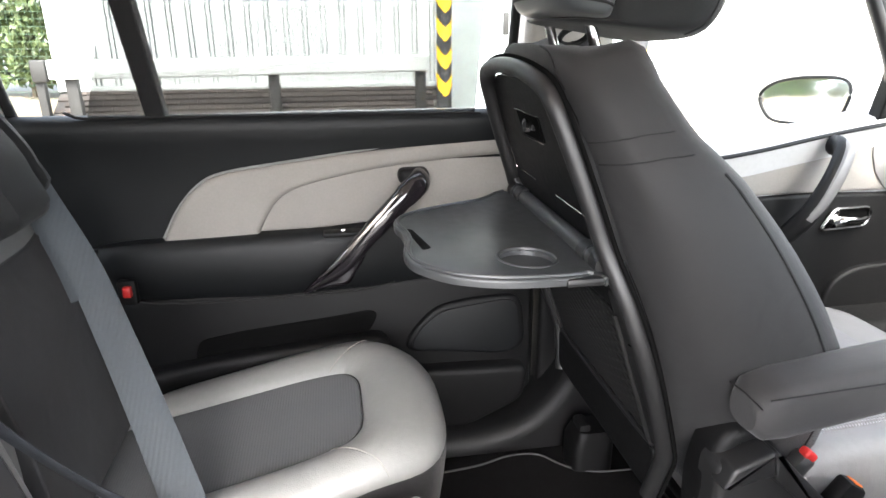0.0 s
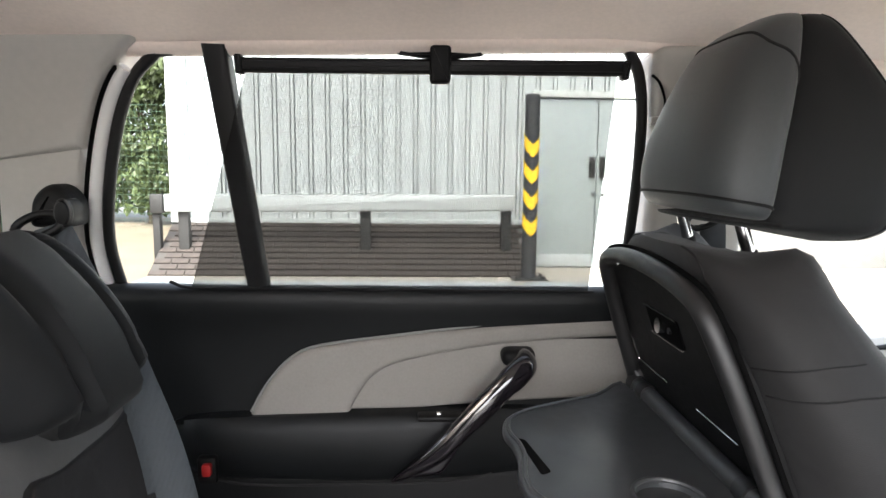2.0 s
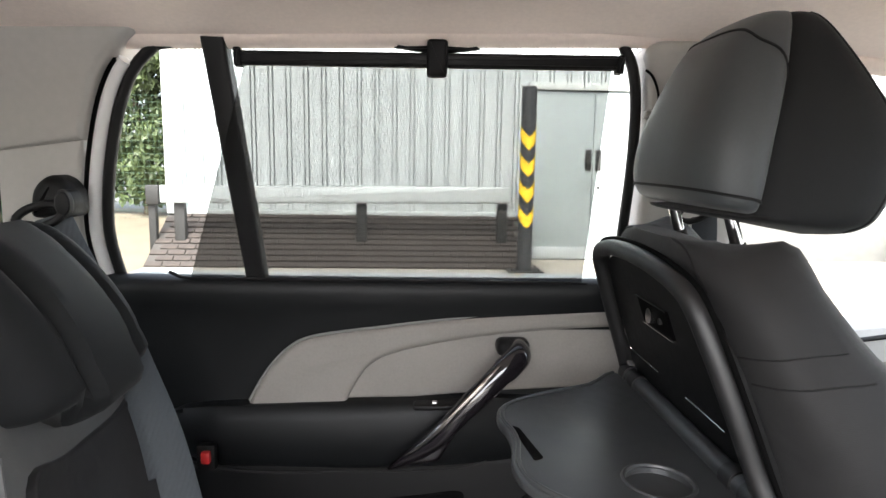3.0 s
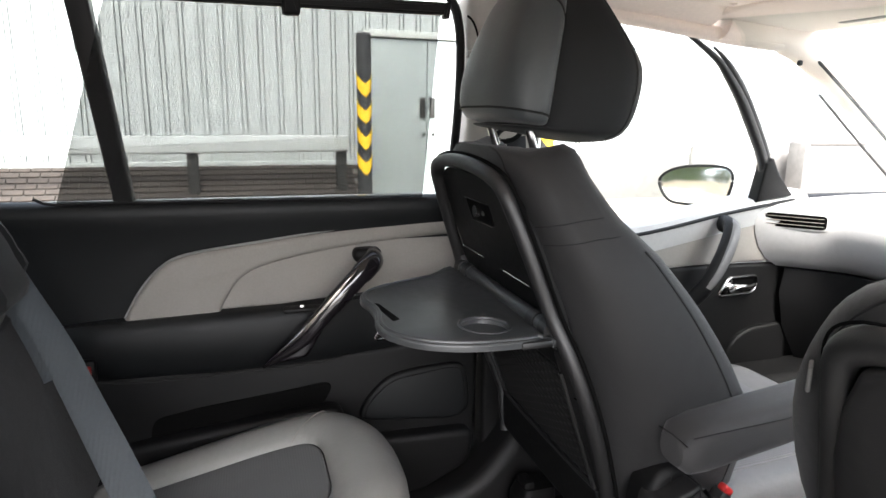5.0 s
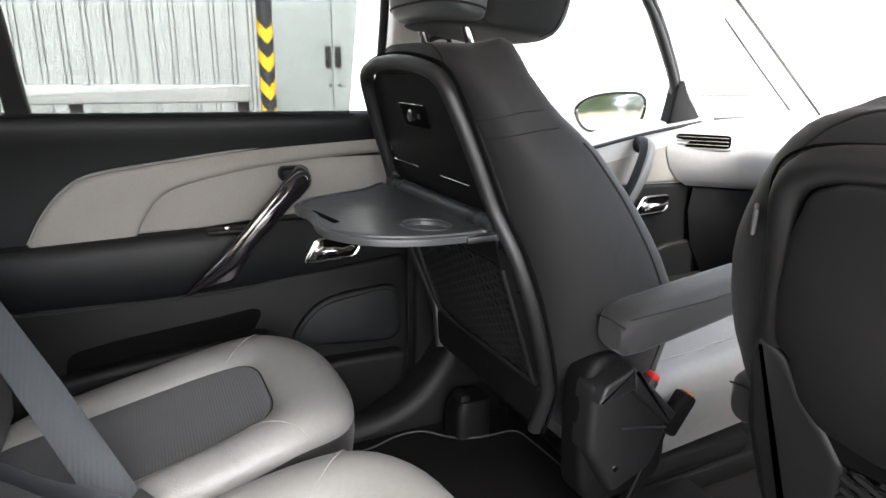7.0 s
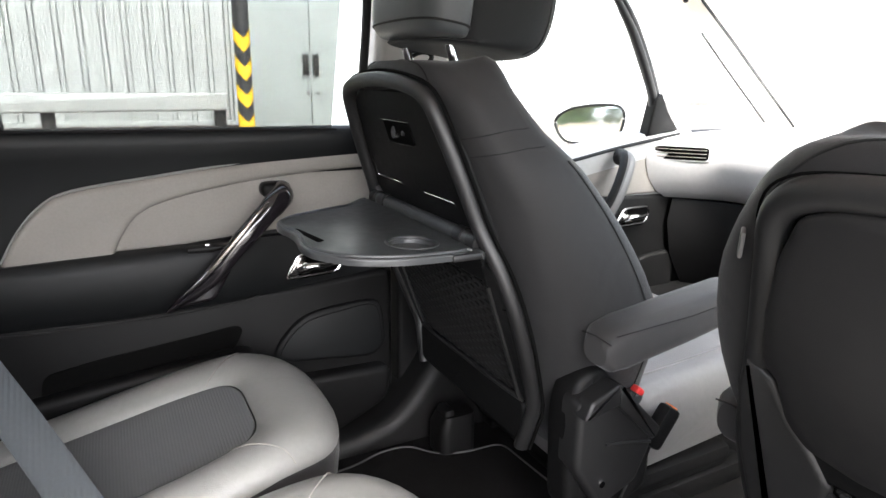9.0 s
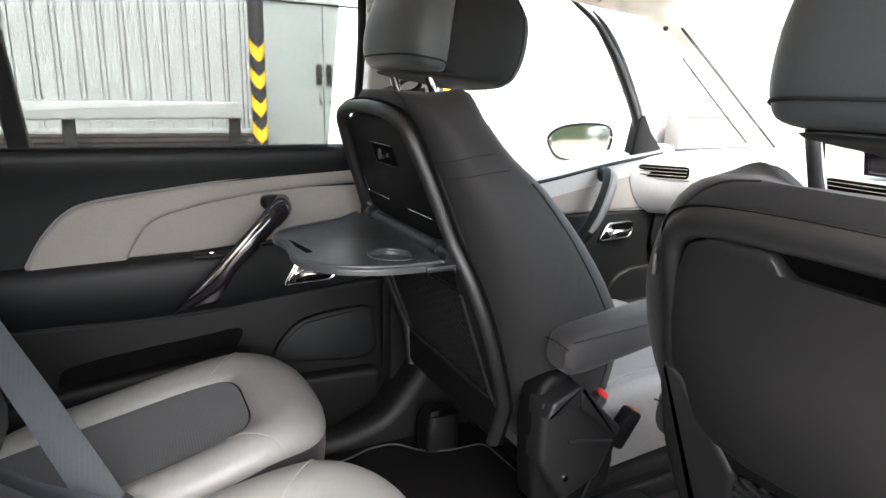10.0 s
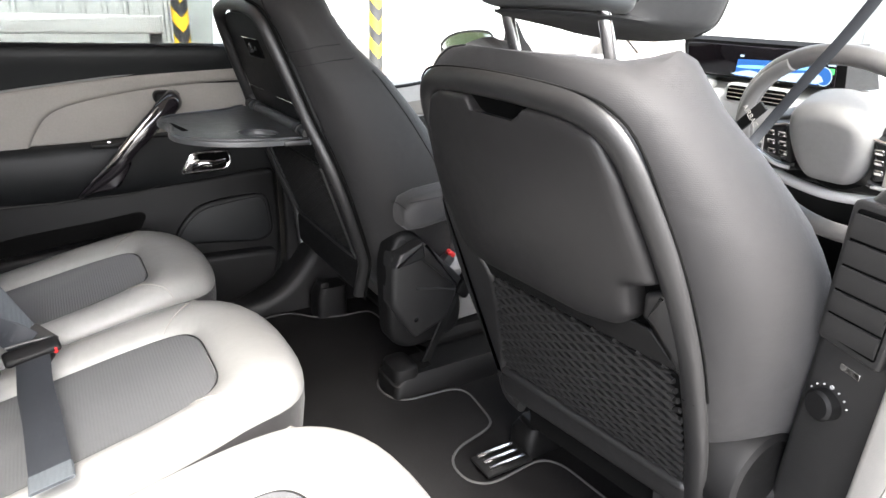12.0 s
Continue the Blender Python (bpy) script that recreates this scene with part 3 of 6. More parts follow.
cp = thing("pillar_rear_far", "pale grey rear door pillar trim with a moulded ledge", "pillar", kind="structure", at=(-0.58, 1.1, 1.1))
edge = [(p[0] - 0.038, p[1]) for p in WIN[:19]]
up_pts = [(p[0], p[1]) for p in edge if p[1] > 1.31]
lo_pts = [(p[0], p[1]) for p in edge if p[1] <= 1.31]
part("upper_trim", prism([(-0.62, 1.545), (-0.66, 1.312)] + up_pts + [(-0.40, 1.50), (-0.37, 1.545)], far_glass, -0.06, 0.024, 0.012), PILLAR, cp)
part("lower_trim", prism([(-0.655, 1.335), (-0.695, 1.09), (-0.535, 1.09)] + lo_pts + [(edge[9][0] + 0.004, 1.335)], far_glass, -0.06, 0.012, 0.008), PILLAR, cp)

rdoor = thing("rear_door", "dark rear car door with greige cloth band and gloss pull handle", "car door", "car doors", at=(0, 1.2, 0.4))
card = [(1.176, 1.080), (1.174, 1.094), (1.166, 1.099), (1.155, 1.0975), (1.146, 1.091), (1.141, 1.081), (1.1405, 1.069), (1.148, 1.047), (1.158, 1.015), (1.166, 0.97), (1.172, 0.90), (1.173, 0.80), (1.172, 0.70), (1.170, 0.55), (1.172, 0.42), (1.185, 0.385), (1.25, 0.385), (1.25, 0.98)]
xs = [-0.545, -0.54, -0.3, 0.0, 0.3, 0.455, 0.462]
rings = []
for i, xx in enumerate(xs):
    pull = 0.012 if i in (0, len(xs) - 1) else 0.0
    rise = 0.010 * (-xx - 0.1) if xx < -0.1 else 0
    rings.append([Vector((xx, y + pull if y < 1.24 else y, z + (rise if z > 1.0 else 0))) for y, z in card])
part("door_card", loft(rings), SOFT, rdoor)
lower = [(-0.53, 0.745), (0.20, 0.755), (0.452, 0.775), (0.455, 0.52), (0.435, 0.455), (0.39, 0.41), (0.30, 0.388), (-0.53, 0.388)]
part("lower_panel", prism(rounded(lower, 0.03), far_side, -0.02, 0.014, 0.012), PLASTIC, rdoor)
upper = spline([(-0.284, 0.869), (-0.253, 0.923), (-0.212, 0.968), (-0.161, 0.991), (-0.029, 1.009), (0.125, 1.027), (0.323, 1.042), (0.456, 1.052)], 4)
crease = spline([(0.456, 1.012), (0.30, 1.006), (0.126, 0.990), (-0.008, 0.964), (-0.062, 0.940), (-0.090, 0.905), (-0.105, 0.876)], 4)
part("cloth_band", prism([(p[0], p[1]) for p in upper] + [(0.458, 0.90), (0.151, 0.885), (0.014, 0.874)], far_side, -0.01, 0.012, 0.006), TRIM, rdoor, "greige cloth insert band")
part("cloth_band_edge", prism([(p[0], p[1]) for p in upper] + [(p[0], p[1]) for p in crease] + [(-0.112, 0.858), (-0.290, 0.850)], far_side, -0.01, 0.023, 0.011, 5), TRIM, rdoor, "raised greige cloth edge")
# pale strip painted as the highlight along the cloth band's upper edge
part("band_highlight", tube([far_side(p[0], p[1] + 0.002, 0.016) for p in upper], 0.0025, 6), LEATHER, rdoor, "thin pale strip for the highlight on the band's edge")


def pad_ring(x, top, bot, out):
    return [Vector((x, 1.18, top + 0.004)), Vector((x, 1.16 - out * 0.4, top + 0.004)), Vector((x, 1.172 - out * 0.85, top - 0.004)), Vector((x, 1.172 - out, top - 0.022)),
            Vector((x, 1.172 - out * 0.98, (top + bot) / 2)), Vector((x, 1.172 - out * 0.8, bot + 0.016)), Vector((x, 1.172 - out * 0.45, bot)), Vector((x, 1.18, bot))]


part("armrest", loft([pad_ring(-0.425, 0.845, 0.80, 0.004), pad_ring(-0.40, 0.855, 0.765, 0.03), pad_ring(-0.36, 0.860, 0.752, 0.042), pad_ring(-0.32, 0.862, 0.748, 0.046), pad_ring(-0.1, 0.868, 0.742, 0.052),
                      pad_ring(0.05, 0.872, 0.745, 0.050), pad_ring(0.10, 0.873, 0.746, 0.043), pad_ring(0.15, 0.873, 0.748, 0.031), pad_ring(0.20, 0.872, 0.752, 0.021), pad_ring(0.27, 0.870, 0.757, 0.014), pad_ring(0.36, 0.866, 0.764, 0.008), pad_ring(0.45, 0.862, 0.772, 0.003)]), SOFT, rdoor, "dark padded armrest")
part("armrest_seam", tube(spline([far_side(-0.38, 0.815, 0.018), far_side(-0.33, 0.752, 0.040), far_side(-0.1, 0.744, 0.042), far_side(0.08, 0.748, 0.040), far_side(0.15, 0.758, 0.032)], 6), 0.0022, 6), SEAM, rdoor)
hp = spline([(0.206, 1.150, 0.974), (0.200, 1.110, 0.970), (0.163, 1.088, 0.942), (0.100, 1.078, 0.880), (0.040, 1.088, 0.815), (-0.030, 1.125, 0.752)], 5)
part("pull_handle", tube(hp, 0.017, 14, flat=0.75, up=(0, -1, 0), radii=[0.016, 0.018, 0.020, 0.022, 0.023] + [0.0235] * 5 + [0.021] * 5 + [0.019] * 5 + [0.017, 0.015, 0.012, 0.010, 0.007, 0.003]), PIANO, rdoor, "gloss black curved pull handle")
part("handle_inlay", tube([q + Vector((-0.010, -0.013, 0.008)) for q in hp[7:23]], 0.008, 8, flat=0.5, up=(0, -1, 0), radii=[0.002, 0.003, 0.004, 0.005, 0.005, 0.005, 0.005, 0.005, 0.004, 0.004, 0.004, 0.004, 0.003, 0.003, 0.002, 0.001]), DARKCHROME, rdoor, "dark bright inlay along the pull handle")
part("handle_mount", box((0.193, 1.150, 0.975), (0.060, 0.045, 0.030), 0.012, 3), PLASTIC, rdoor)
part("handle_foot", prism(rounded([(-0.03, 0.755), (0.06, 0.765), (0.10, 0.83), (0.06, 0.845)], 0.015), far_side, 0.0, 0.056, 0.01), PIANO, rdoor)
sw = part("window_switch", box((0.055, 1.124, 0.873), (0.082, 0.030, 0.010), 0.004), PLASTIC, rdoor)
part("switch_key", box((0.052, 1.122, 0.879), (0.010, 0.010, 0.005), 0.002), CHROME, sw, "small chrome-tipped window switch")


def lever(parent, x, z, y=1.172):
    """A bright triangular surround with its lever, on the door it belongs to."""
    pts = [(x, z - 0.024), (x + 0.030, z + 0.026), (x + 0.120, z + 0.028), (x + 0.128, z + 0.004), (x + 0.112, z - 0.020)]
    mp = lambda u, v, w: Vector((u, y - w, v))
    ol = rounded([(u, v) for u, v in pts], 0.012, 4)
    b = part("door_handle", tube([mp(u, v, 0.021) for u, v in ol], 0.0042, 8, closed=True, up=(0, 1, 0)), CHROME, parent, "satin chrome inner door handle")
    part("corner_plate", prism(rounded([pts[0], pts[1], (x + 0.048, z + 0.020), (x + 0.030, z - 0.020)], 0.008), mp, 0.010, 0.024, 0.004), CHROME, b)
    part("recess", prism(ol, mp, 0.010, 0.0185, 0.001), VOID, b)
    part("lever", tube(spline([mp(x + 0.034, z - 0.006, 0.026), mp(x + 0.050, z + 0.004, 0.040), mp(x + 0.080, z + 0.003, 0.042), mp(x + 0.108, z + 0.006, 0.034)], 4), 0.006, 10, radii=[0.012] * 4 + [0.008] * 4 + [0.006] * 4 + [0.004]), CHROME, b)


lever(rdoor, 0.206, 0.804)
spk = rounded([(0.165, 0.592), (0.185, 0.640), (0.235, 0.690), (0.300, 0.703), (0.405, 0.708), (0.425, 0.690), (0.436, 0.590), (0.400, 0.565)], 0.03, 5)
spk2 = [tuple(Vector(p) + (Vector((0.305, 0.635)) - Vector(p)).normalized() * 0.012) for p in spk]
part("speaker_rim", prism(spk, far_side, 0.0, 0.026, 0.008), PLASTIC, rdoor, "raised black speaker rim")
part("speaker_grille", prism(spk2, far_side, 0.0, 0.030, 0.002), SOFT, rdoor, "dark speaker cloth")
part("pocket", prism(rounded([(-0.46, 0.39), (-0.46, 0.58), (-0.23, 0.615), (0.02, 0.640), (0.13, 0.645), (0.150, 0.555), (0.440, 0.545), (0.430, 0.46), (0.30, 0.40)], 0.03), far_side, 0.0, 0.05, 0.014), PLASTIC, rdoor, "black moulded door pocket")
# a flat black plate, its colour standing for the shade inside the pocket
part("pocket_mouth", prism(rounded([(-0.26, 0.60), (-0.25, 0.650), (-0.16, 0.665), (0.03, 0.683), (0.10, 0.692), (0.115, 0.68), (0.09, 0.635)], 0.02), far_side, 0.008, 0.017, 0.002), VOID, rdoor, "flat black plate for the shaded opening of the door pocket")
part("window_frame", tube([far_glass(p[0], p[1], -0.008) for p in WIN], 0.0095, 10, up=(0, 1, 0)), RUBBER, rdoor, "black rubber window seal")
part("frame_gap", tube([far_glass(p[0] - 0.032, p[1], 0.000) for p in WIN[:18]], 0.005, 8, up=(0, 1, 0)), VOID, rdoor, "dark gap beside the painted frame")
part("painted_frame", tube([far_glass(p[0] - 0.020, p[1], -0.004) for p in WIN[:18]], 0.011, 10, up=(0, 1, 0)), WHITEPAINT, rdoor, "white painted door frame edge")
part("sill_strip", tube([far_glass(-0.505, 1.092, -0.004), far_glass(0.0, 1.088, -0.004), far_glass(0.385, 1.083, -0.004)], 0.006, 8), RUBBER, rdoor)
part("sill_paint", box((-0.06, 1.224, 1.080), (0.92, 0.086, 0.020), 0.006), WHITEPAINT, rdoor)
part("divider_bar", prism([(-0.316, 1.49), (-0.279, 1.49), (-0.248, 1.085), (-0.283, 1.085)], far_glass, -0.02, 0.012, 0.006), RUBBER, rdoor, "black window divider bar")
part("window_pane", prism([(p[0], p[1]) for p in WIN], far_glass, -0.018, -0.014, 0.001, 1), PANE, rdoor).visible_shadow = False

blind = thing("sun_blind", "grey mesh roller blind drawn up over the rear door window", "sun blind", at=(0.03, 1.1, 1.1))
part("top_bar", prism(rounded([(-0.256, 1.449), (0.331, 1.452), (0.331, 1.474), (-0.256, 1.470)], 0.005), far_glass, 0.012, 0.026, 0.005), RUBBER, blind, "black blind bar")
tab = part("pull_tab", prism(rounded([(0.030, 1.490), (0.030, 1.436), (0.062, 1.436), (0.062, 1.490)], 0.007), far_glass, 0.018, 0.036, 0.006), PLASTIC, blind)
part("hook", prism([(p[0], p[1]) for p in spline([(-0.020, 1.4785), (0.022, 1.473), (0.046, 1.472), (0.070, 1.473), (0.112, 1.4785), (0.070, 1.481), (0.046, 1.482), (0.022, 1.481)], 4, True)], far_glass, 0.014, 0.028, 0.004), PLASTIC, tab)
for ex in (-0.258, 0.333):
    part("end_cap", prism(rounded([(ex - 0.006, 1.446), (ex + 0.006, 1.446), (ex + 0.006, 1.474), (ex - 0.006, 1.474)], 0.004), far_glass, 0.010, 0.029, 0.004), PLASTIC, blind)
part("mesh", prism([(-0.250, 1.452), (0.322, 1.454), (0.314, 1.094), (-0.376, 1.099)], far_glass, 0.0165, 0.0175, 0.0), NET, blind, "grey see-through mesh")
part("foot_wire", tube([far_glass(-0.412, 1.110, 0.016), far_glass(-0.395, 1.101, 0.016), far_glass(-0.376, 1.098, 0.016), far_glass(0.0, 1.096, 0.016), far_glass(0.325, 1.092, 0.016)], 0.003, 6), RUBBER, blind)

bpil = thing("pillar_middle_far", "pale upper and black lower middle door pillar", "pillar", kind="structure", at=(0.45, 1.15, 0.4))
part("upper_trim", prism(rounded([(0.405, 1.06), (0.405, 1.30), (0.375, 1.50), (0.575, 1.50), (0.572, 1.30), (0.575, 1.06)], 0.03), far_glass, -0.06, 0.02, 0.015), PILLAR, bpil)
part("lower_trim", prism(rounded([(0.468, 0.39), (0.466, 1.07), (0.60, 1.07), (0.62, 0.60), (0.62, 0.39)], 0.02), far_side, -0.06, 0.02, 0.012), PLASTIC, bpil)
fbelt = thing("front_belt", "dark seat belt hanging on the far middle pillar", "seat belt", at=(0.47, 1.06, 1.4))
part("webbing", strap(spline([(0.480, 1.040, 1.226), (0.486, 1.046, 1.18), (0.500, 1.070, 1.05), (0.560, 1.110, 0.80), (0.60, 1.13, 0.5)], 5), 0.042, (1, 0, 0)), WEBDARK, fbelt)
ring = [Vector((0.464 + 0.026 * math.cos(a), 1.040, 1.232 + 0.014 * math.sin(a) + 0.006 * math.cos(a))) for a in (2 * math.pi * i / 24 for i in range(24))]
part("guide", tube(ring, 0.0052, 8, closed=True, up=(0, 1, 0)), PLASTIC, fbelt, "black belt guide loop")
part("guide_bolt", tube([(0.452, 1.062, 1.250), (0.452, 1.036, 1.250)], 0.010, 14), CHROME, fbelt)
part("slot", tube(spline([far_glass(u, v, 0.0195) for u, v in ((0.376, 1.454), (0.387, 1.446), (0.396, 1.432), (0.402, 1.416), (0.403, 1.400))], 4), 0.0022, 6), VOID, bpil, "thin dark joint of the belt height adjuster")
part("button", prism(rounded([(0.382, 1.378), (0.382, 1.392), (0.400, 1.394), (0.400, 1.380)], 0.004), far_glass, 0.012, 0.026, 0.004), PILLAR, bpil)

# front door of the far side
FD = 1.205
fdm = lambda u, v, w: Vector((u, FD - w, v))
fdoor = thing("front_door", "pale grey front car door with dark lower card", "car door", "car doors", at=(0.95, 1.25, 0.4))
card = [(1.28, 0.0), (1.215, 0.0), (1.196, -0.004), (1.186, -0.018), (1.190, -0.06), (1.20, -0.10), (1.205, -0.18), (1.205, -0.45), (1.21, -0.64), (1.28, -0.64)]
rings = [[Vector((xx, y, max(0.42, z + top))) for y, z in card] for xx, top in ((0.545, 0.985), (0.75, 0.985), (0.95, 1.005), (1.15, 1.042), (1.30, 1.068), (1.42, 1.078))]
part("door_card", loft(rings), DASH, fdoor)
part("upper_rail", tube(spline([(0.56, 1.186, 0.968), (0.8, 1.186, 0.972), (0.95, 1.185, 0.988), (1.15, 1.184, 1.024), (1.37, 1.184, 1.055)], 5), 0.005, 8), PLASTIC, fdoor, "dark line under the window ledge")
part("lower_panel", prism(rounded([(0.56, 0.42), (0.56, 0.87), (1.10, 0.885), (1.42, 0.876), (1.42, 0.42)], 0.02), fdm, -0.02, 0.014, 0.01), PLASTIC, fdoor)
part("cloth_band", prism(rounded([(0.56, 0.885), (0.56, 0.955), (0.95, 0.972), (1.34, 1.038), (1.40, 0.94), (1.40, 0.885)], 0.03), fdm, -0.02, 0.012, 0.008), TRIM, fdoor)
hp2 = spline([(1.135, FD - 0.03, 1.000), (1.125, FD - 0.075, 0.993), (1.090, FD - 0.095, 0.93), (1.055, FD - 0.09, 0.86), (1.015, FD - 0.06, 0.79)], 5)
part("pull_handle", tube(hp2, 0.023, 12, flat=0.8, up=(0, -1, 0)), PLASTIC, fdoor, "dark pull handle")
part("handle_face", tube([p + Vector((0.002, -0.012, 0.006)) for p in hp2[2:17]], 0.0135, 10, flat=0.7, up=(0, -1, 0)), RIM, fdoor, "satin handle facing")
lever(fdoor, 1.152, 0.822, y=FD)
part("speaker_rim", prism(rounded([(1.19, 0.50), (1.20, 0.66), (1.26, 0.70), (1.40, 0.71), (1.40, 0.50)], 0.04), fdm, 0.0, 0.028, 0.01), PLASTIC, fdoor)
fw = [(0.545, 1.00), (0.53, 1.30), (0.545, 1.47), (0.80, 1.475), (0.95, 1.455), (0.985, 1.44), (1.06, 1.375), (1.14, 1.285), (1.215, 1.18), (1.255, 1.10), (1.27, 1.062)]
fgl = lambda u, v, w: Vector((u, 1.20 - 0.24 * (v - 1.05) - w, v))
part("window_frame", tube(spline([fgl(u, v + 0.012, -0.02) for u, v in fw[:5]], 5), 0.012, 10, up=(0, 1, 0)), SHELL, fdoor, "black window frame")
slope = spline([fgl(u, v, -0.006) for u, v in ((0.90, 1.462), (0.945, 1.442), (1.020, 1.402), (1.064, 1.366), (1.118, 1.314), (1.182, 1.240), (1.240, 1.166), (1.262, 1.120))], 5)
part("window_frame", tube(slope, 0.012, 12, up=(0, 1, 0), radii=[0.003 + 0.0105 * min(1.0, i / 22) for i in range(len(slope))]), SHELL, fdoor, "black front edge of the window frame")
part("frame_inner", tube([q + Vector((0.0155, 0.004, 0.0105)) for q in slope[8:]], 0.010, 10, up=(0, 1, 0), radii=[0.003 + 0.007 * min(1.0, i / 8) for i in range(len(slope) - 8)]), TABLE, fdoor, "grey inner frame of the window")
part("mirror_triangle", prism([(1.247, 1.050), (1.362, 1.066), (1.300, 1.122), (1.262, 1.168), (1.242, 1.156)], fgl, -0.02, 0.014, 0.006), PLASTIC, fdoor, "black corner cover at the mirror")
part("window_pane", prism(fw, fgl, -0.02, -0.016, 0.001, 1), PANE, fdoor).visible_shadow = False

# wing mirror outside the front door
wm = thing("wing_mirror", "wing mirror with a dark rim reflecting green bushes", "wing mirror", at=(1.30, 1.45, 1.06))
WT = Matrix.Translation((1.30, 1.485, 1.062)) @ Euler((0, 0, radians(6))).to_matrix().to_4x4()
mo = [(0.156, -0.006), (0.142, 0.020), (0.098, 0.043), (0.034, 0.058), (-0.040, 0.066), (-0.108, 0.067), (-0.138, 0.055), (-0.146, 0.025), (-0.132, -0.025), (-0.118, -0.046), (-0.05, -0.058), (0.03, -0.064), (0.092, -0.064), (0.130, -0.044)]
mo = [(p[0], p[1]) for p in spline(mo, 5, True)]
wmap = lambda u, v, w: WT @ Vector((-w, u, v))
part("housing", prism(mo, wmap, -0.09, 0.012, 0.02, 4), WHITEPAINT, wm, "white painted mirror housing")
part("rim", tube([wmap(u * 0.985, v * 0.97, 0.014) for u, v in mo], 0.0045, 8, closed=True), PLASTIC, wm)
part("glass", prism([(u * 0.95, v * 0.93) for u, v in mo], wmap, 0.0122, 0.0145, 0.0005), MIRROR, wm, "mirror glass")
part("stalk", box((1.31, 1.27, 1.03), (0.07, 0.14, 0.04), 0.015), WHITEPAINT, wm)

# forward pillars, windscreen
for side, y0, y1 in (("far", 1.075, 1.13), ("near", -0.235, -0.29)):
    solo("pillar_front_" + side, tube(spline([(0.98, y0, 1.475), (1.20, y0 + (y1 - y0) * 0.4, 1.462), (1.36, y1, 1.405), (1.56, y1, 1.275), (1.80, y1, 1.10), (1.92, y1, 1.02)], 6), 0.036, 12, flat=0.9, up=(0, 1, 0),
         radii=[0.035] * 6 + [0.048] * 6 + [0.046] * 6 + [0.034] * 6 + [0.030] * 6 + [0.03]), CREAM, "pale trimmed windscreen pillar", "pillar", "structure")
    solo("trim_screen_edge_" + side, tube(spline([(1.17, y0 + 0.27 * (y1 - y0), 1.485), (1.24, y0 + 0.27 * (y1 - y0), 1.439), (1.42, y0 + 0.27 * (y1 - y0), 1.313), (1.56, y0 + 0.27 * (y1 - y0), 1.212), (1.75, y0 + 0.27 * (y1 - y0), 1.076)], 6), 0.004, 8), RUBBER, "black windscreen edge", "trim", "structure")
solo("trim_quarter_edge_far", tube(spline([(1.36, 1.14, 1.330), (1.5, 1.14, 1.222), (1.68, 1.14, 1.088)], 5), 0.0035, 8), GREYTRIM, "thin grey quarter window edge", "trim", "structure")
solo("window_screen", grid_sheet([0, 0.5, 1.0], [-0.66, -0.4, 0.0, 0.4, 0.66], lambda u, v: Vector((1.00 + 1.06 * u - 0.10 * (v / 0.66) ** 2, MID + v, 1.535 - 0.52 * u - 0.03 * (v / 0.66) ** 2)), (0.004, 0, 0.004)), PANE, "windscreen", "window", "structure").visible_shadow = False
clip = solo("coat_clip", box((1.226, 1.085, 1.399), (0.011, 0.012, 0.013), 0.004), PLASTIC, "small black stud on the windscreen pillar", "clip")

for sg in (1, -1):
    va = lambda y: MID + sg * (y - MID)
    shade = thing("sun_visor", "pale cream sun visor folded up at the headlining", "sun visor", "sun visors", at=(0.78, va(0.75), 1.50))
    part("flap", prism(rounded([(0.650, va(0.50)), (0.645, va(0.83)), (0.672, va(0.885)), (0.735, va(0.922)), (0.80, va(0.934)), (0.90, va(0.952)), (0.915, va(0.50))], 0.03), lambda u, v, w: Vector((u, v, 1.506 - w)), 0.0, 0.022, 0.010), CREAM, shade)
    part("pivot", cyl((0.86, va(0.93), 1.505), (0.86, va(0.90), 1.485), 0.008, 10), CREAM, shade)
    slide = thing("sliding_headliner", "pale cream sliding panel at the top of the windscreen", "headliner panel", "sliding headliner panels", at=(1.08, va(0.75), 1.50))
    part("panel", prism(rounded([(0.900, va(0.43)), (0.908, va(0.90)), (0.945, va(1.072)), (1.06, va(1.094)), (1.235, va(1.094)), (1.235, va(0.43))], 0.03), lambda u, v, w: Vector((u, v, 1.506 - 0.06 * (u - 0.9) - w)), 0.0, 0.021, 0.010), CREAM, slide)
    part("grip", prism(rounded([(1.160, va(0.940)), (1.178, va(0.935)), (1.182, va(0.72)), (1.162, va(0.72))], 0.008), lambda u, v, w: Vector((u, v, 1.506 - 0.06 * (u - 0.9) - w)), 0.015, 0.0225, 0.001), TRIM, slide, "brown finger grip")

# ---- front seats ----


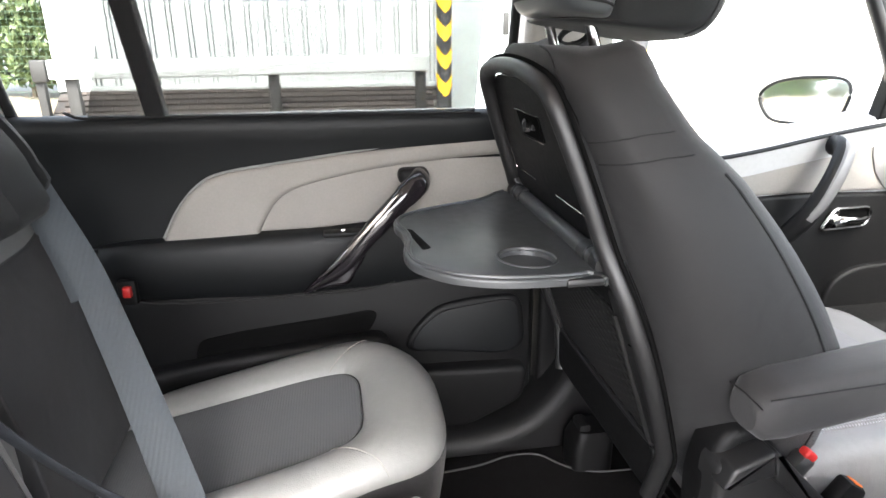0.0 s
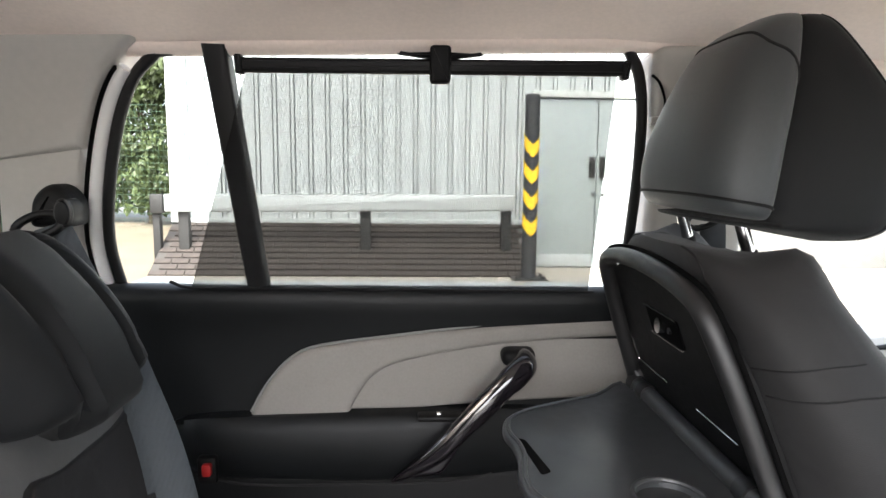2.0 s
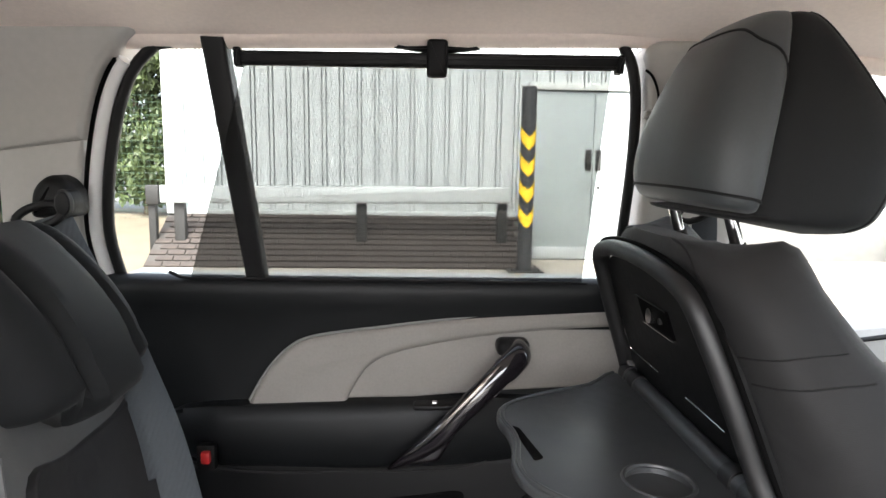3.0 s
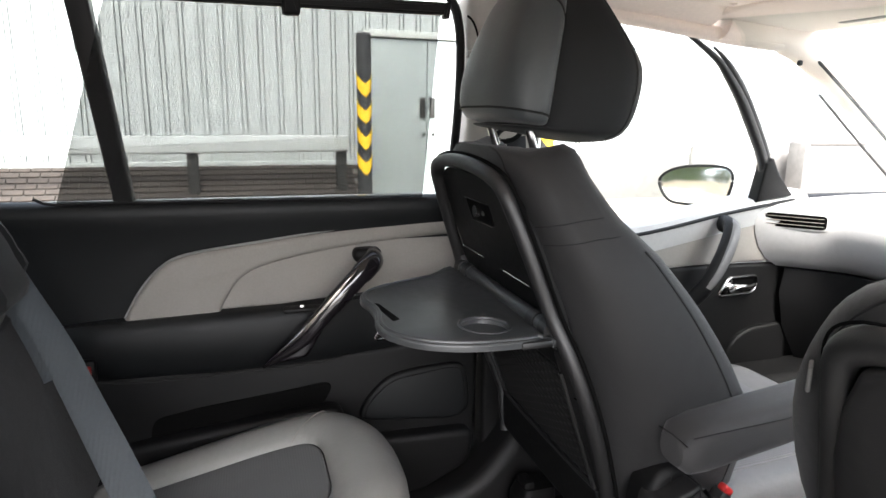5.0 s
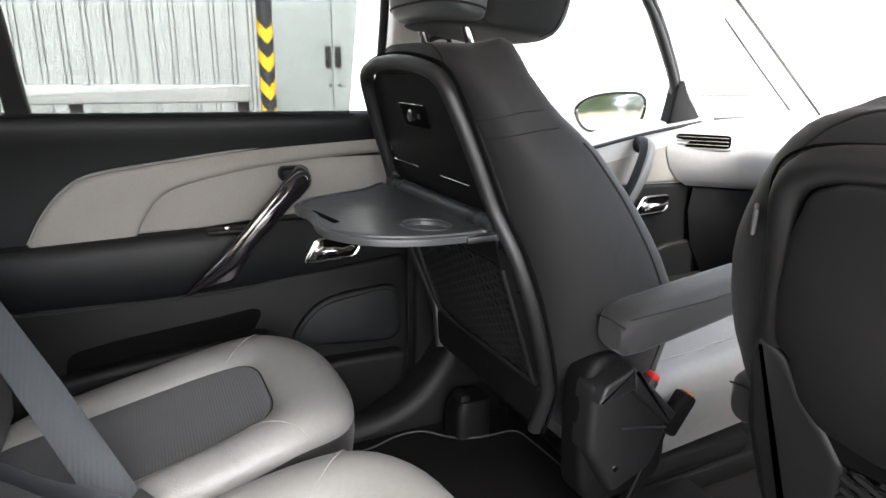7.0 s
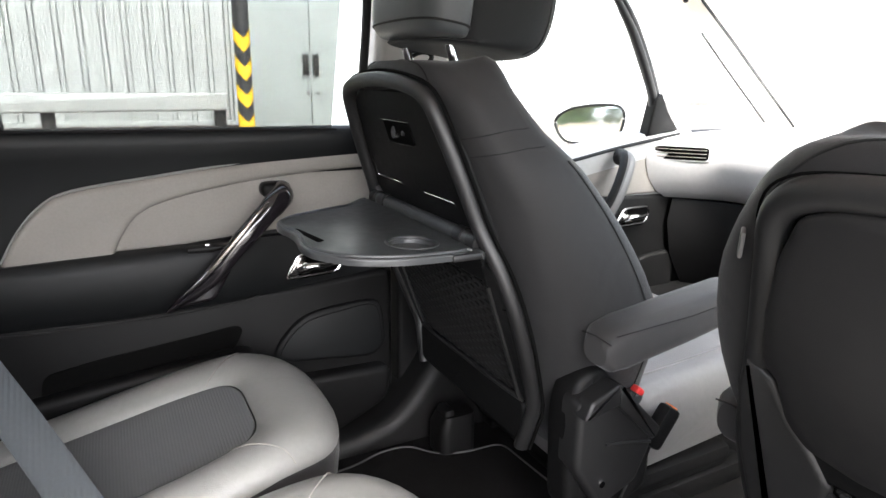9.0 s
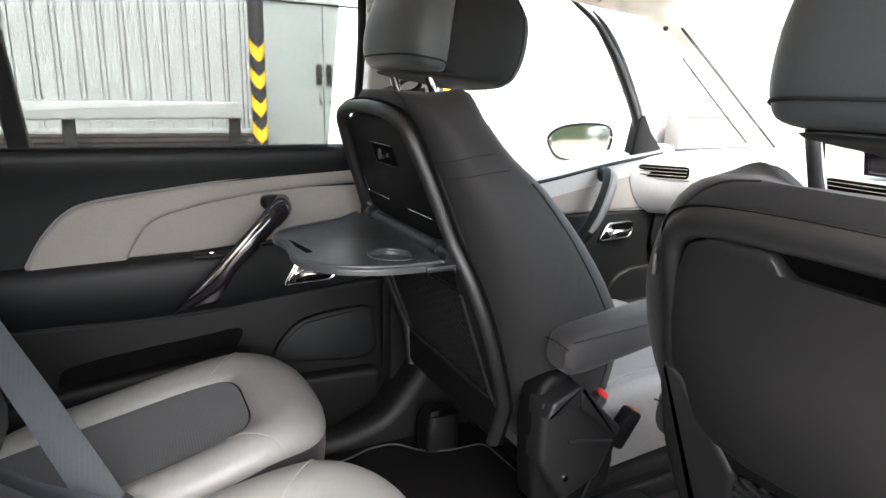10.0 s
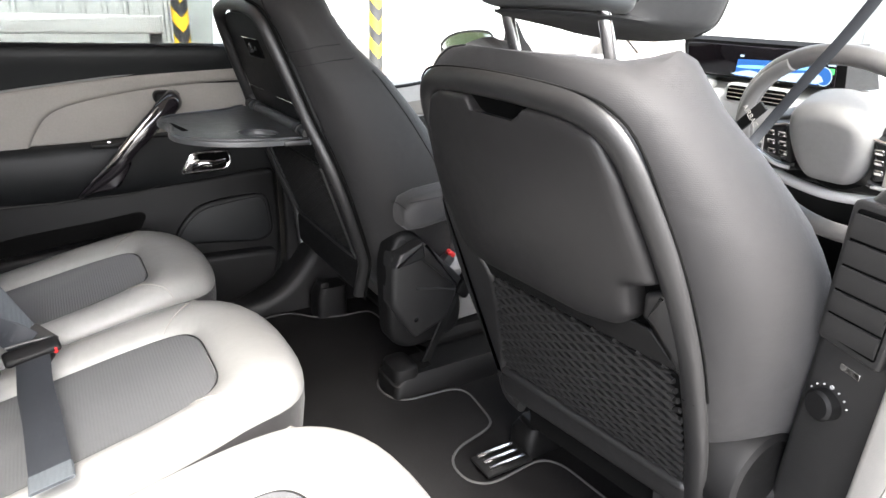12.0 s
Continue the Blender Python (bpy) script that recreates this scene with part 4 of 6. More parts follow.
def front_seat(cy, top, x_top, lean, label, tray_open, at):
    """A front seat seen from behind. top: the height of its back frame; lean: how far its back falls forward per metre down."""
    seat = thing("car_seat", label, "car seat", "front seats", at=at)
    nrm = Vector((1, 0, 0))

    def bk(v, h, w):
        """v across, h up from the frame's top, w towards the seat's front."""
        if not tray_open:
            k = min(1.0, max(0.0, (-0.10 - h) / 0.35))
            h -= 0.13 * v * k
        return Vector((x_top - lean * h - 0.38 * max(0.0, -0.52 - h), cy + v, top + h)) + nrm * w

    # upholstered back: level rings from the foot to the crown
    n = 64

    def surf(h, k, out=0.0):
        """A point of the upholstery at height h, k of n round it, out beyond it."""
        half = curve([(-0.74, 0.170), (-0.62, 0.195), (-0.53, 0.222), (-0.45, 0.254), (-0.38, 0.270), (-0.28, 0.276), (-0.20, 0.268), (-0.13, 0.252), (-0.08, 0.229), (-0.04, 0.206), (-0.01, 0.182), (0.008, 0.158), (0.017, 0.130), (0.021, 0.09)], h)
        depth = curve([(-0.74, 0.20), (-0.6, 0.26), (-0.38, 0.285), (-0.22, 0.235), (-0.10, 0.175), (-0.03, 0.155), (0.008, 0.14), (0.021, 0.10)], h)
        below = min(1.0, max(0.0, (-0.075 - h) / 0.05)) * min(1.0, max(0.0, (h + 0.50) / 0.15))
        if tray_open:
            half += 0.010 * below
            depth += 0.010 * below - 0.009 * min(1.0, max(0.0, (h + 0.115) / 0.05))
        else:
            half -= 0.012 * min(1.0, max(0.0, (-0.20 - h) / 0.12))
            depth += 0.032 * math.exp(-((h + 0.11) / 0.085) ** 2)
        crown = max(0.0, (h + 0.10) / 0.121)
        a = 2 * math.pi * k / n
        c, q = math.cos(a), math.sin(a)
        v = (half + out) * math.copysign(abs(c) ** ((0.55 if q > 0 else 0.40 if tray_open or c < 0 else 0.20) + 0.28 * crown ** 2), c)
        w = 0.5 * depth + (0.5 * depth + out) * math.copysign(abs(q) ** 0.62, q)
        if q < 0:
            v *= 1 - 0.06 * abs(q) ** 2
        else:
            w -= 0.045 * (1 - abs(v) / half) * q * (1 - crown)
        up = min(1.0, max(0.0, h + 0.03) / 0.035)
        if not tray_open:
            v *= 1 + (v > 0) * curve([(-0.75, 0.0), (-0.40, 0.0), (-0.27, 0.11), (-0.12, 0.13), (0.0, 0.10), (0.03, 0.10)], h)
        ahead = max(0.0, w - 0.045)
        tall, wide, lift, fall = (0.020, 0.030, -0.001, 0.6) if tray_open else (0.015 if v > 0 else 0.023, 0.024, 0.004, 0.9)
        hump = up * (tall * math.exp(-((abs(v) - 0.147) / wide) ** 2) * min(1.0, ahead / 0.05) + lift - fall * ahead * math.exp(-(v / 0.11) ** 4))
        return bk(v * (1 - 0.9 * max(0.0, -0.60 - h)), h + hump, w + 0.008 + 0.9 * max(0.0, -0.56 - h) + 0.020 * max(0.0, h + 0.01) / 0.046)
    back = part("backrest", loft([[surf(h, k) for k in range(n)] for h in (-0.74, -0.70, -0.64, -0.58, -0.52, -0.46, -0.40, -0.35, -0.30, -0.26, -0.22, -0.19, -0.16, -0.13, -0.105, -0.08, -0.06, -0.04, -0.022, -0.008, 0.003, 0.010, 0.016, 0.020, 0.021)]), SEAT, seat, "charcoal upholstered backrest")
    # seams across the shoulders, on both sides
    for h0, h1 in ((-0.088, -0.070), (-0.112, -0.094)):
        for lo, hi in ((-10, 1), (31, 42)) if tray_open else ():
            path = []
            for j in range(25):
                k = lo + (hi - lo) * j / 24
                t = j / 24 if lo < 0 else 1 - j / 24
                path.append(surf(h0 + (h1 - h0) * t, k, 0.0))
            part("seam", tube(path, 0.0011, 6), SEAM, back)
    for k in (54.3, 41.7) if tray_open else (54.3,):
        part("crown_seam", tube([surf(-0.030 + 0.050 * j / 16, k, 0.0002) for j in range(17)], 0.0013, 5), SEAM, back)
    if tray_open:
        for k in (2.5, n / 2 - 2.5):
            part("edge_seam", tube([surf(-0.115 - 0.47 * j / 24, k, 0.0) for j in range(25)], 0.0018, 5), SEAM, back)
    # moulded rim round the rear panel
    if tray_open:
        outline = [(-0.195, -0.600), (-0.222, -0.520), (-0.240, -0.45), (-0.252, -0.38), (-0.254, -0.315), (-0.242, -0.258), (-0.217, -0.205), (-0.205, -0.135), (-0.190, -0.072), (-0.166, -0.024), (-0.10, -0.006), (0.0, 0.0)]
    else:
        outline = [(-0.150, -0.556), (-0.185, -0.548), (-0.206, -0.518), (-0.216, -0.47), (-0.226, -0.40), (-0.232, -0.30), (-0.231, -0.235), (-0.222, -0.155), (-0.204, -0.085), (-0.183, -0.036), (-0.150, -0.014), (-0.10, -0.006), (0.0, -0.003)]
    outline += [(-u + (0.0 if tray_open else curve([(-0.60, 0.012), (-0.30, 0.012), (-0.23, -0.004), (-0.16, -0.017), (-0.08, -0.017), (-0.02, -0.006), (0.0, 0.0)], v)), v) for u, v in outline[-2::-1]]
    rw, rr, rf = (-0.006, 0.0116, 1.2) if tray_open else (-0.001, 0.0146, 0.74)
    rim = [bk(p[0] * 0.945, p[1] - 0.008, rw) for p in spline(outline, 4)]
    part("back_rim", tube(rim, rr, 16, flat=rf, up=tuple(nrm)), SHELL, seat, "smooth dark plastic rim")
    off = rr + (0.0030 if tray_open else 0.0006)
    gap = [bk(p[0] * 0.945 + math.copysign(off * min(1, abs(p[0]) / 0.15), p[0]), p[1] - 0.008 + (off - 0.0005) * max(0.0, 1 + (p[1] - 0.01) / 0.12), rw + (0.007 if tray_open else 0.003)) for p in spline(outline, 4) if tray_open or p[1] > -0.33]
    part("rim_gap", tube(gap, 0.0030 if tray_open else 0.0014, 8), VOID, seat, "dark gap round the rim")
    inner = [(u * 0.92, v * 0.985 - 0.014) for u, v in outline]
    inner_half = lambda h: curve([(-v, abs(u)) for u, v in inner[:len(inner) // 2]], -h) - 0.002
    hs = [-0.60 + 0.02 * i for i in range(29)]
    # shell coloured near-black to give the shade between the net's cords
    part("back_shell", grid_sheet(hs, [-1 + i / 6 for i in range(13)], lambda h, k: bk(k * inner_half(h), h, 0.004), (0.010, 0, 0)), VOID, seat, "moulded back shell, blackened for the shade behind the net")
    # lower net pocket
    z0, z1, hw0, hw1 = (-0.515, -0.306, 0.178, 0.186) if tray_open else (-0.496, -0.296, 0.200, 0.207)
    lowpan = [(-0.186, -0.600), (0.186, -0.600), (0.200, -0.520), (-0.200, -0.520)] if tray_open else [(-0.186, -0.556), (0.200, -0.556), (0.212, -0.500), (-0.200, -0.500)]
    # the passenger's bar gets the blacker plastic to stand for the shade there
    part("lower_rail", prism(rounded(lowpan, 0.02), lambda u, v, w: bk(u, v, -w), 0.0, 0.016, 0.008 if tray_open else 0.014, 5), PLASTIC if tray_open else SHELL, seat, "moulded bar below the net")
    lip_z = lowpan[2][1] - 0.002
    if tray_open:
        part("net_frame", tube(spline([bk(v, h, -0.014) for v, h in ((-hw1 - 0.002, z1 - 0.004), (-hw0 - 0.004, z0 + 0.02), (-hw0 + 0.006, lip_z + 0.003), (0.0, lip_z), (hw0 - 0.006, lip_z + 0.003), (hw0 + 0.004, z0 + 0.02), (hw1 + 0.002, z1 - 0.004))], 5), 0.0042, 8), SHELL, seat, "raised lip framing the net")
    net = bmesh.new()
    step, slope = 0.036, 2.3
    k = -0.72
    width = lambda h: hw0 + (hw1 - hw0) * (h - z0) / (z1 - z0)
    while k < 0.72:
        for sg in (1, -1):
            pts = []
            for q in range(41):
                h = z0 + (z1 - z0) * q / 40
                v = k + sg * (h - z0) * slope
                if -width(h) < v < (width(h) if tray_open else 0.205 + 0.36 * (z0 - h)):
                    bulge = 0.004 * math.cos(v / 0.21 * 1.4) * math.sin((h - z0) / (z1 - z0) * 3.0)
                    pts.append(bk(v, h, -0.0065 - bulge - (0.0015 if sg > 0 else 0)))
            if len(pts) > 1:
                join(net, tube(pts, 0.0038, 5))
        k += step
    # black sheet added close behind the net, painted shade for the pocket's depth
    part("pocket_shade_sheet", grid_sheet([z0 - 0.02 + (z1 - z0 + 0.04) * i / 8 for i in range(9)], [-1 + i / 6 for i in range(13)], lambda h, k: bk(k * 0.205, h, -0.0035), (0.006, 0, 0)), VOID, seat)
    part("pocket_net", net, VOIDNET, seat, "black stretch net pocket")
    side_in = [(0.176, -0.275), (0.232, -0.275), (0.234, -0.40), (0.210, -0.52), (0.164, -0.52)]
    step_in = [(0.207, -0.186), (0.178, -0.201), (0.168, -0.238), (0.178, -0.244), (0.200, -0.292), (0.222, -0.31), (0.222, -0.22)]
    left_in = [(0.207, -0.186), (0.178, -0.201), (0.168, -0.238), (0.150, -0.262), (0.134, -0.300), (0.150, -0.37), (0.190, -0.47), (0.206, -0.52), (0.236, -0.45), (0.236, -0.30), (0.222, -0.22)]
    for sg in (-1, 1):
        pts = side_in if tray_open else step_in if sg < 0 else left_in
        part("pocket_side", prism(rounded([(sg * u, v) for u, v in pts], 0.006), lambda u, v, w: bk(u, v, -w), 0.0, 0.013 if tray_open else 0.0115 if sg < 0 else 0.0150, 0.009, 4), SHELL, seat)
    part("pocket_hem", prism(rounded([(-hw1 - 0.004, z1 - 0.002), (-0.178, -0.252), (0.178, -0.252), (hw1 + 0.004, z1 - 0.002)], 0.004), lambda u, v, w: bk(u, v, -w), 0.0, 0.010, 0.003), PLASTIC, seat, "plain black band above the net")
    part("hem_edge", tube([bk(hw1 * (i / 6 - 1), z1 - 0.003, -0.0105) for i in range(13 if tray_open else 10)], 0.0016, 6), VOID, seat)
    for sg in (-1, 1):
        part("rim_joint", tube([bk(sg * 0.224, -0.335, rw - 0.0130), bk(sg * 0.250, -0.335, rw - 0.006)] if tray_open else [bk(sg * 0.211, -0.335, rw - 0.0100), bk(sg * 0.218, -0.335, rw - 0.0106), bk(sg * 0.226, -0.335, rw - 0.0096)], 0.0009, 5), VOID, seat)
    if tray_open:
        rec = [(-0.150, -0.045), (-0.178, -0.10), (-0.195, -0.20), (-0.200, -0.245), (0.200, -0.245), (0.195, -0.20), (0.178, -0.10), (0.150, -0.045), (0.11, -0.026), (-0.11, -0.026)]
        part("recess_panel", prism(rounded([(u * 1.09, v) for u, v in rec], 0.02), lambda u, v, w: bk(u, v, -w), -0.012, -0.001, 0.002), PLASTIC, seat, "black panel behind the folded table")
        lt = part("latch_plate", prism(rounded([(-0.050, -0.110), (-0.050, -0.074), (0.050, -0.074), (0.050, -0.110)], 0.004), lambda u, v, w: bk(u, v, -w), -0.001, 0.002, 0.001), VOID, seat)
        for hh in (-0.073, -0.111):
            part("slot_edge", tube([bk(-0.050, hh, -0.003), bk(0.050, hh, -0.003)], 0.0009, 5), CHROME, lt)
        part("latch_button", tube([bk(0.006, -0.092, 0.0), bk(0.006, -0.092, -0.008)], 0.010, 14), CHROME, lt, "small bright round latch")
        part("latch_eye", tube([bk(-0.022, -0.092, 0.0), bk(-0.022, -0.092, -0.005)], 0.004, 10), SHELL, lt)
        for a, b, hh in ((0.165, 0.055, -0.185), (-0.035, -0.135, -0.188)):
            part("slot_edge", tube([bk(a, hh, -0.003), bk(b, hh, -0.003)], 0.0009, 5), CHROME, lt)
        part("slot_edge", tube([bk(0.165, -0.185, -0.003), bk(0.165, -0.150, -0.003)], 0.0012, 5), CHROME, lt)
        hz = -0.236
        for sg in (-1, 1):
            part("hinge_cheek", prism(rounded([(sg * 0.186, -0.222), (sg * 0.204, -0.200), (sg * 0.222, -0.250), (sg * 0.196, -0.272)], 0.010), lambda u, v, w: bk(u, v, -w), -0.004, 0.012, 0.006), SHELL, seat, "moulded cheek at the table hinge")
        part("hinge_bar", tube([bk(-0.185, hz, -0.012), bk(0.185, hz, -0.012)], 0.0125, 16), TABLE, seat, "round hinge bar of the table")
        for hv in (-0.192, -0.150, 0.150, 0.192):
            part("hinge_collar", tube([bk(hv - 0.012, hz, -0.012), bk(hv + 0.012, hz, -0.012)], 0.0150, 16), SHELL, seat)
        tz = 0.957
        tp = [(0.362, 0.200), (0.288, 0.158), (0.190, 0.105), (0.146, 0.070), (0.129, 0.038), (0.127, 0.004), (0.133, -0.025), (0.134, -0.060), (0.128, -0.100), (0.128, -0.132), (0.137, -0.162), (0.166, -0.196), (0.205, -0.215), (0.250, -0.223), (0.310, -0.221), (0.345, -0.213), (0.366, -0.19)]
        to = [(p[0], p[1]) for p in spline(tp, 4, True)]
        tm = lambda u, v, w: Vector((u, cy + v, tz + w + 0.035 * (0.366 - u)))
        plate = prism(to, tm, -0.007, 0.004, 0.004)
        top_face = max(plate.faces, key=lambda f: f.calc_center_median().z if len(f.verts) > 20 else -1)
        rim_vs = list(top_face.verts)
        bmesh.ops.delete(plate, geom=[top_face], context="FACES_ONLY")
        hole = [plate.verts.new(tm(0.283 + 0.0375 * math.cos(a), -0.147 + 0.0375 * math.sin(a), 0.0045)) for a in (2 * math.pi * i / 40 for i in range(40))]
        loops = [plate.edges.new((hole[i], hole[(i + 1) % 40])) for i in range(40)]
        loops += [plate.edges.get((rim_vs[i], rim_vs[(i + 1) % len(rim_vs)])) for i in range(len(rim_vs))]
        bmesh.ops.triangle_fill(plate, use_beauty=True, use_dissolve=False, edges=[e for e in loops if e])
        tray = part("table", plate, TABLE, seat, "dark plastic folding table, lowered")
        part("underside", prism([(0.283 + 0.044 * math.cos(a), -0.147 + 0.044 * math.sin(a)) for a in (2 * math.pi * i / 32 for i in range(32))], tm, -0.005, -0.016, 0.004), TABLE, tray)
        mid = Vector((0.25, -0.06))
        lip = [tuple(Vector(p) + (mid - Vector(p)).normalized() * 0.008) for p in to]
        a = next(i for i in range(len(lip)) if lip[i][0] < 0.352 and lip[i - 1][0] >= 0.352)
        order = [lip[(a + i) % len(lip)] for i in range(len(lip))]
        part("lip", tube([tm(u, v, 0.004) for u, v in order if u < 0.35], 0.0032, 8), TABLE, tray)
        # flat black patch for the shade in the finger slot
        part("finger_slot", prism(rounded([(0.140, -0.012), (0.150, -0.016), (0.166, -0.100), (0.153, -0.108)], 0.005), tm, 0.0, 0.0046, 0.0005), VOID, tray, "dark finger slot")
        ring = [tm(0.283 + 0.0385 * math.cos(a), -0.147 + 0.0385 * math.sin(a), 0.0030) for a in (2 * math.pi * i / 32 for i in range(32))]
        part("cup_ring", tube(ring, 0.0030, 8, closed=True), TABLE, tray, "round cup hollow")
        bowl = [[tm(0.283 + r * math.cos(a), -0.147 + r * math.sin(a), z) for a in (2 * math.pi * i / 40 for i in range(40))] for r, z in ((0.0375, 0.0045), (0.0365, 0.0010), (0.0355, -0.0080), (0.0340, -0.0125), (0.0300, -0.0135), (0.0020, -0.0135))]
        part("cup_well", loft(bowl, caps=False), TABLE, tray, "round sunken cup hollow")
        part("hinge_tab", box((0.335, cy - 0.213, tz - 0.002), (0.05, 0.022, 0.011), 0.004), SHELL, tray)
    else:
        pan = [(-0.052, -0.026), (-0.037, -0.046), (0.035, -0.046), (0.056, -0.026), (0.110, -0.028), (0.160, -0.040), (0.180, -0.075), (0.196, -0.130), (0.208, -0.184), (0.176, -0.194), (0.172, -0.236), (0.152, -0.258), (0.10, -0.264),
               (-0.10, -0.264), (-0.152, -0.258), (-0.172, -0.236), (-0.176, -0.194), (-0.208, -0.184), (-0.196, -0.130), (-0.178, -0.075), (-0.160, -0.040), (-0.110, -0.028)]
        # flip so that the finger notch sits a little off the middle
        po = rounded([(-u * (0.957 if abs(u) > 0.12 else 1.0) - (0.014 if u < -0.12 and v > -0.19 else 0.0), v + 0.001) for u, v in pan], 0.008, 4)

        dome = ((1.0, -0.006), (1.0, 0.0015), (0.996, 0.0045), (0.987, 0.0075), (0.972, 0.0098), (0.950, 0.0112), (0.90, 0.0118), (0.80, 0.0118), (0.66, 0.0118), (0.50, 0.0118), (0.33, 0.0118), (0.15, 0.0118), (0.02, 0.0118))
        flat_top = [(u, -0.032 if abs(u) < 0.075 and v > -0.10 else v) for u, v in po]
        swell = lambda u, v: 0.034 * max(0.0, 1 - (u / 0.222) ** 2) ** 0.9 * curve([(-0.265, 0.80), (-0.235, 0.98), (-0.18, 1.0), (-0.12, 0.80), (-0.06, 0.36), (-0.02, 0.05)], v)
        rings = []
        for f, w in dome:
            loop = [(u * f, -0.14 + (v + 0.14) * f) for u, v in (po if f > 0.949 else flat_top)]
            rings.append([bk(u, v, -w - (swell(u, v) if w > 0 else 0.0)) for u, v in loop])
        part("table", loft(rings), TABLEBACK, seat, "smooth dark folding table, stowed")
        # black slab under the notch in place of the hollow's shade
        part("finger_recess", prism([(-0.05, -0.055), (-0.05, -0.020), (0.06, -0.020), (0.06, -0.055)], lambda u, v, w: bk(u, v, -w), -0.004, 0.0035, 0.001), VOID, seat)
    # headrest on two bright posts
    for sg in (0.080, -0.080):
        part("headrest_post", tube([bk(sg, 0.0, 0.095), bk(sg, 0.12, 0.100)], 0.0075, 14), STEEL, seat, "bright steel headrest post")
        part("post_collar", tube([bk(sg, 0.004, 0.0955), bk(sg, 0.014 if tray_open else 0.008, 0.096)], 0.0100, 14), PLASTIC, seat)
    # padded headrest: a smooth rear cover and a winged front pad, in level rings; the crown leans forward
    HT = ((0.048, 0.075, 0.066, 0.160), (0.051, 0.104, 0.036, 0.196), (0.058, 0.124, 0.018, 0.216), (0.076, 0.130, 0.014, 0.240), (0.10, 0.130, 0.021, 0.268), (0.13, 0.127, 0.036, 0.290), (0.16, 0.121, 0.056, 0.288), (0.20, 0.109, 0.086, 0.273), (0.24, 0.091, 0.120, 0.256), (0.262, 0.076, 0.150, 0.246), (0.273, 0.060, 0.174, 0.238), (0.277, 0.036, 0.194, 0.230))

    a3 = spline([(r[0], r[1], r[2]) for r in HT], 4)
    b3 = spline([(r[0], r[3], 0.0) for r in HT], 4)
    HT = [(p[0], p[1] * (1.0 if tray_open else 0.85), p[2], q[1]) for p, q in zip(a3, b3)]

    def hring(row, t0, t1, wide, bow, m=44, out=0.0):
        h, half, rear, front = row
        a0, a1 = rear + (front - rear) * t0 - out, rear + (front - rear) * t1
        ring = []
        for k in range(m):
            a = 2 * math.pi * k / m
            c, q = math.cos(a), math.sin(a)
            t = 0.5 * (1 + math.copysign(abs(q) ** 0.7, q))
            v = (half * wide + out) * math.copysign(abs(c) ** 0.58, c) * (1 + bow * (t - 0.5))
            w = a0 + (a1 - a0) * t
            drop = 0.020 * (t0 + (t1 - t0) * t) * max(0.0, min(1.0, (0.13 - h) / 0.06))
            ring.append(bk(v, h - drop + (0.005 if tray_open else 0.017), w + lean * 0.10))
        return ring
    at_h = lambda h, i: curve([(r[0], r[i]) for r in HT], h)
    cut = lambda h: (0.083 + 0.585 * (h - 0.05) - at_h(h, 2)) / (at_h(h, 3) - at_h(h, 2))
    hr = part("headrest", loft([hring(r, 0.0, cut(r[0]), 1.0, 0.10) for r in HT]), HEAD, seat, "charcoal padded winged headrest")
    fp = [(r[0] - 0.010 * max(0.0, min(1.0, (0.13 - r[0]) / 0.06)), r[1], r[2], r[3]) for r in HT]
    part("front_pad", loft([hring(r, cut(r[0]) - 0.16, 1.0, 0.985, 0.04) for r in fp]), HEADCLOTH, hr, "black cloth front pad")

    def on_cover(h, deg, far):
        """A point of the rear cover: deg from straight back round to its front edge, on either side."""
        row = (h, at_h(h, 1), at_h(h, 2), at_h(h, 3))
        a = -90 + deg if far else 270 - deg
        return hring(row, 0.0, cut(h), 1.0, 0.10, 360, 0.0004)[int(round(a)) % 360]
    for sg in (1, -1):
        pipe = [hring(r, cut(r[0]) - 0.16, 1.0, 0.985, 0.04, 176, 0.0004)[int(round((30 if sg > 0 else 150) / 360 * 176))] for r in fp[6:-4:2]]
        part("pad_seam", tube(spline(pipe, 3), 0.0015, 5), SEAM, hr)
        top_seam = [on_cover(h, d, sg > 0) for h, d in ((0.252, 0), (0.252, 20), (0.250, 45), (0.245, 62), (0.236, 80), (0.224, 100), (0.206, 122), (0.185, 140))]
        part("seam", tube(spline(top_seam, 4), 0.0016, 5), SEAM, hr)
        foot_seam = [on_cover(0.0740 - 0.006 * (d / 110) ** 2, d, sg > 0) for d in range(0, 151, 10)]
        part("seam", tube(foot_seam, 0.0019, 6), SEAM, hr)
    # cushion, base and runners
    cx = x_top + lean * 0.55
    cz = top - (0.590 if tray_open else 0.545)
    rings = []
    for z, gx, gy in ((cz - 0.14, 0.02, 0.03), (cz - 0.05, 0.0, 0.0), (cz - 0.01, 0.0, 0.0), (cz + 0.022, 0.010, 0.008), (cz + 0.036, 0.022, 0.022), (cz + 0.040, 0.034, 0.036), (cz + 0.036, 0.05, 0.052)):
        ol = rounded([(cx + 0.10 + gx, cy - 0.245 + gy), (cx + 0.62 - gx, cy - 0.235 + gy), (cx + 0.62 - gx, cy + 0.235 - gy), (cx + 0.10 + gx, cy + 0.245 - gy)], 0.08, 6)
        rings.append([Vector((p[0], p[1], z + 0.05 * (p[0] - cx))) for p in ol])
    cu = part("cushion", loft(rings), CUSHION, seat, "grey seat cushion with a woven insert")
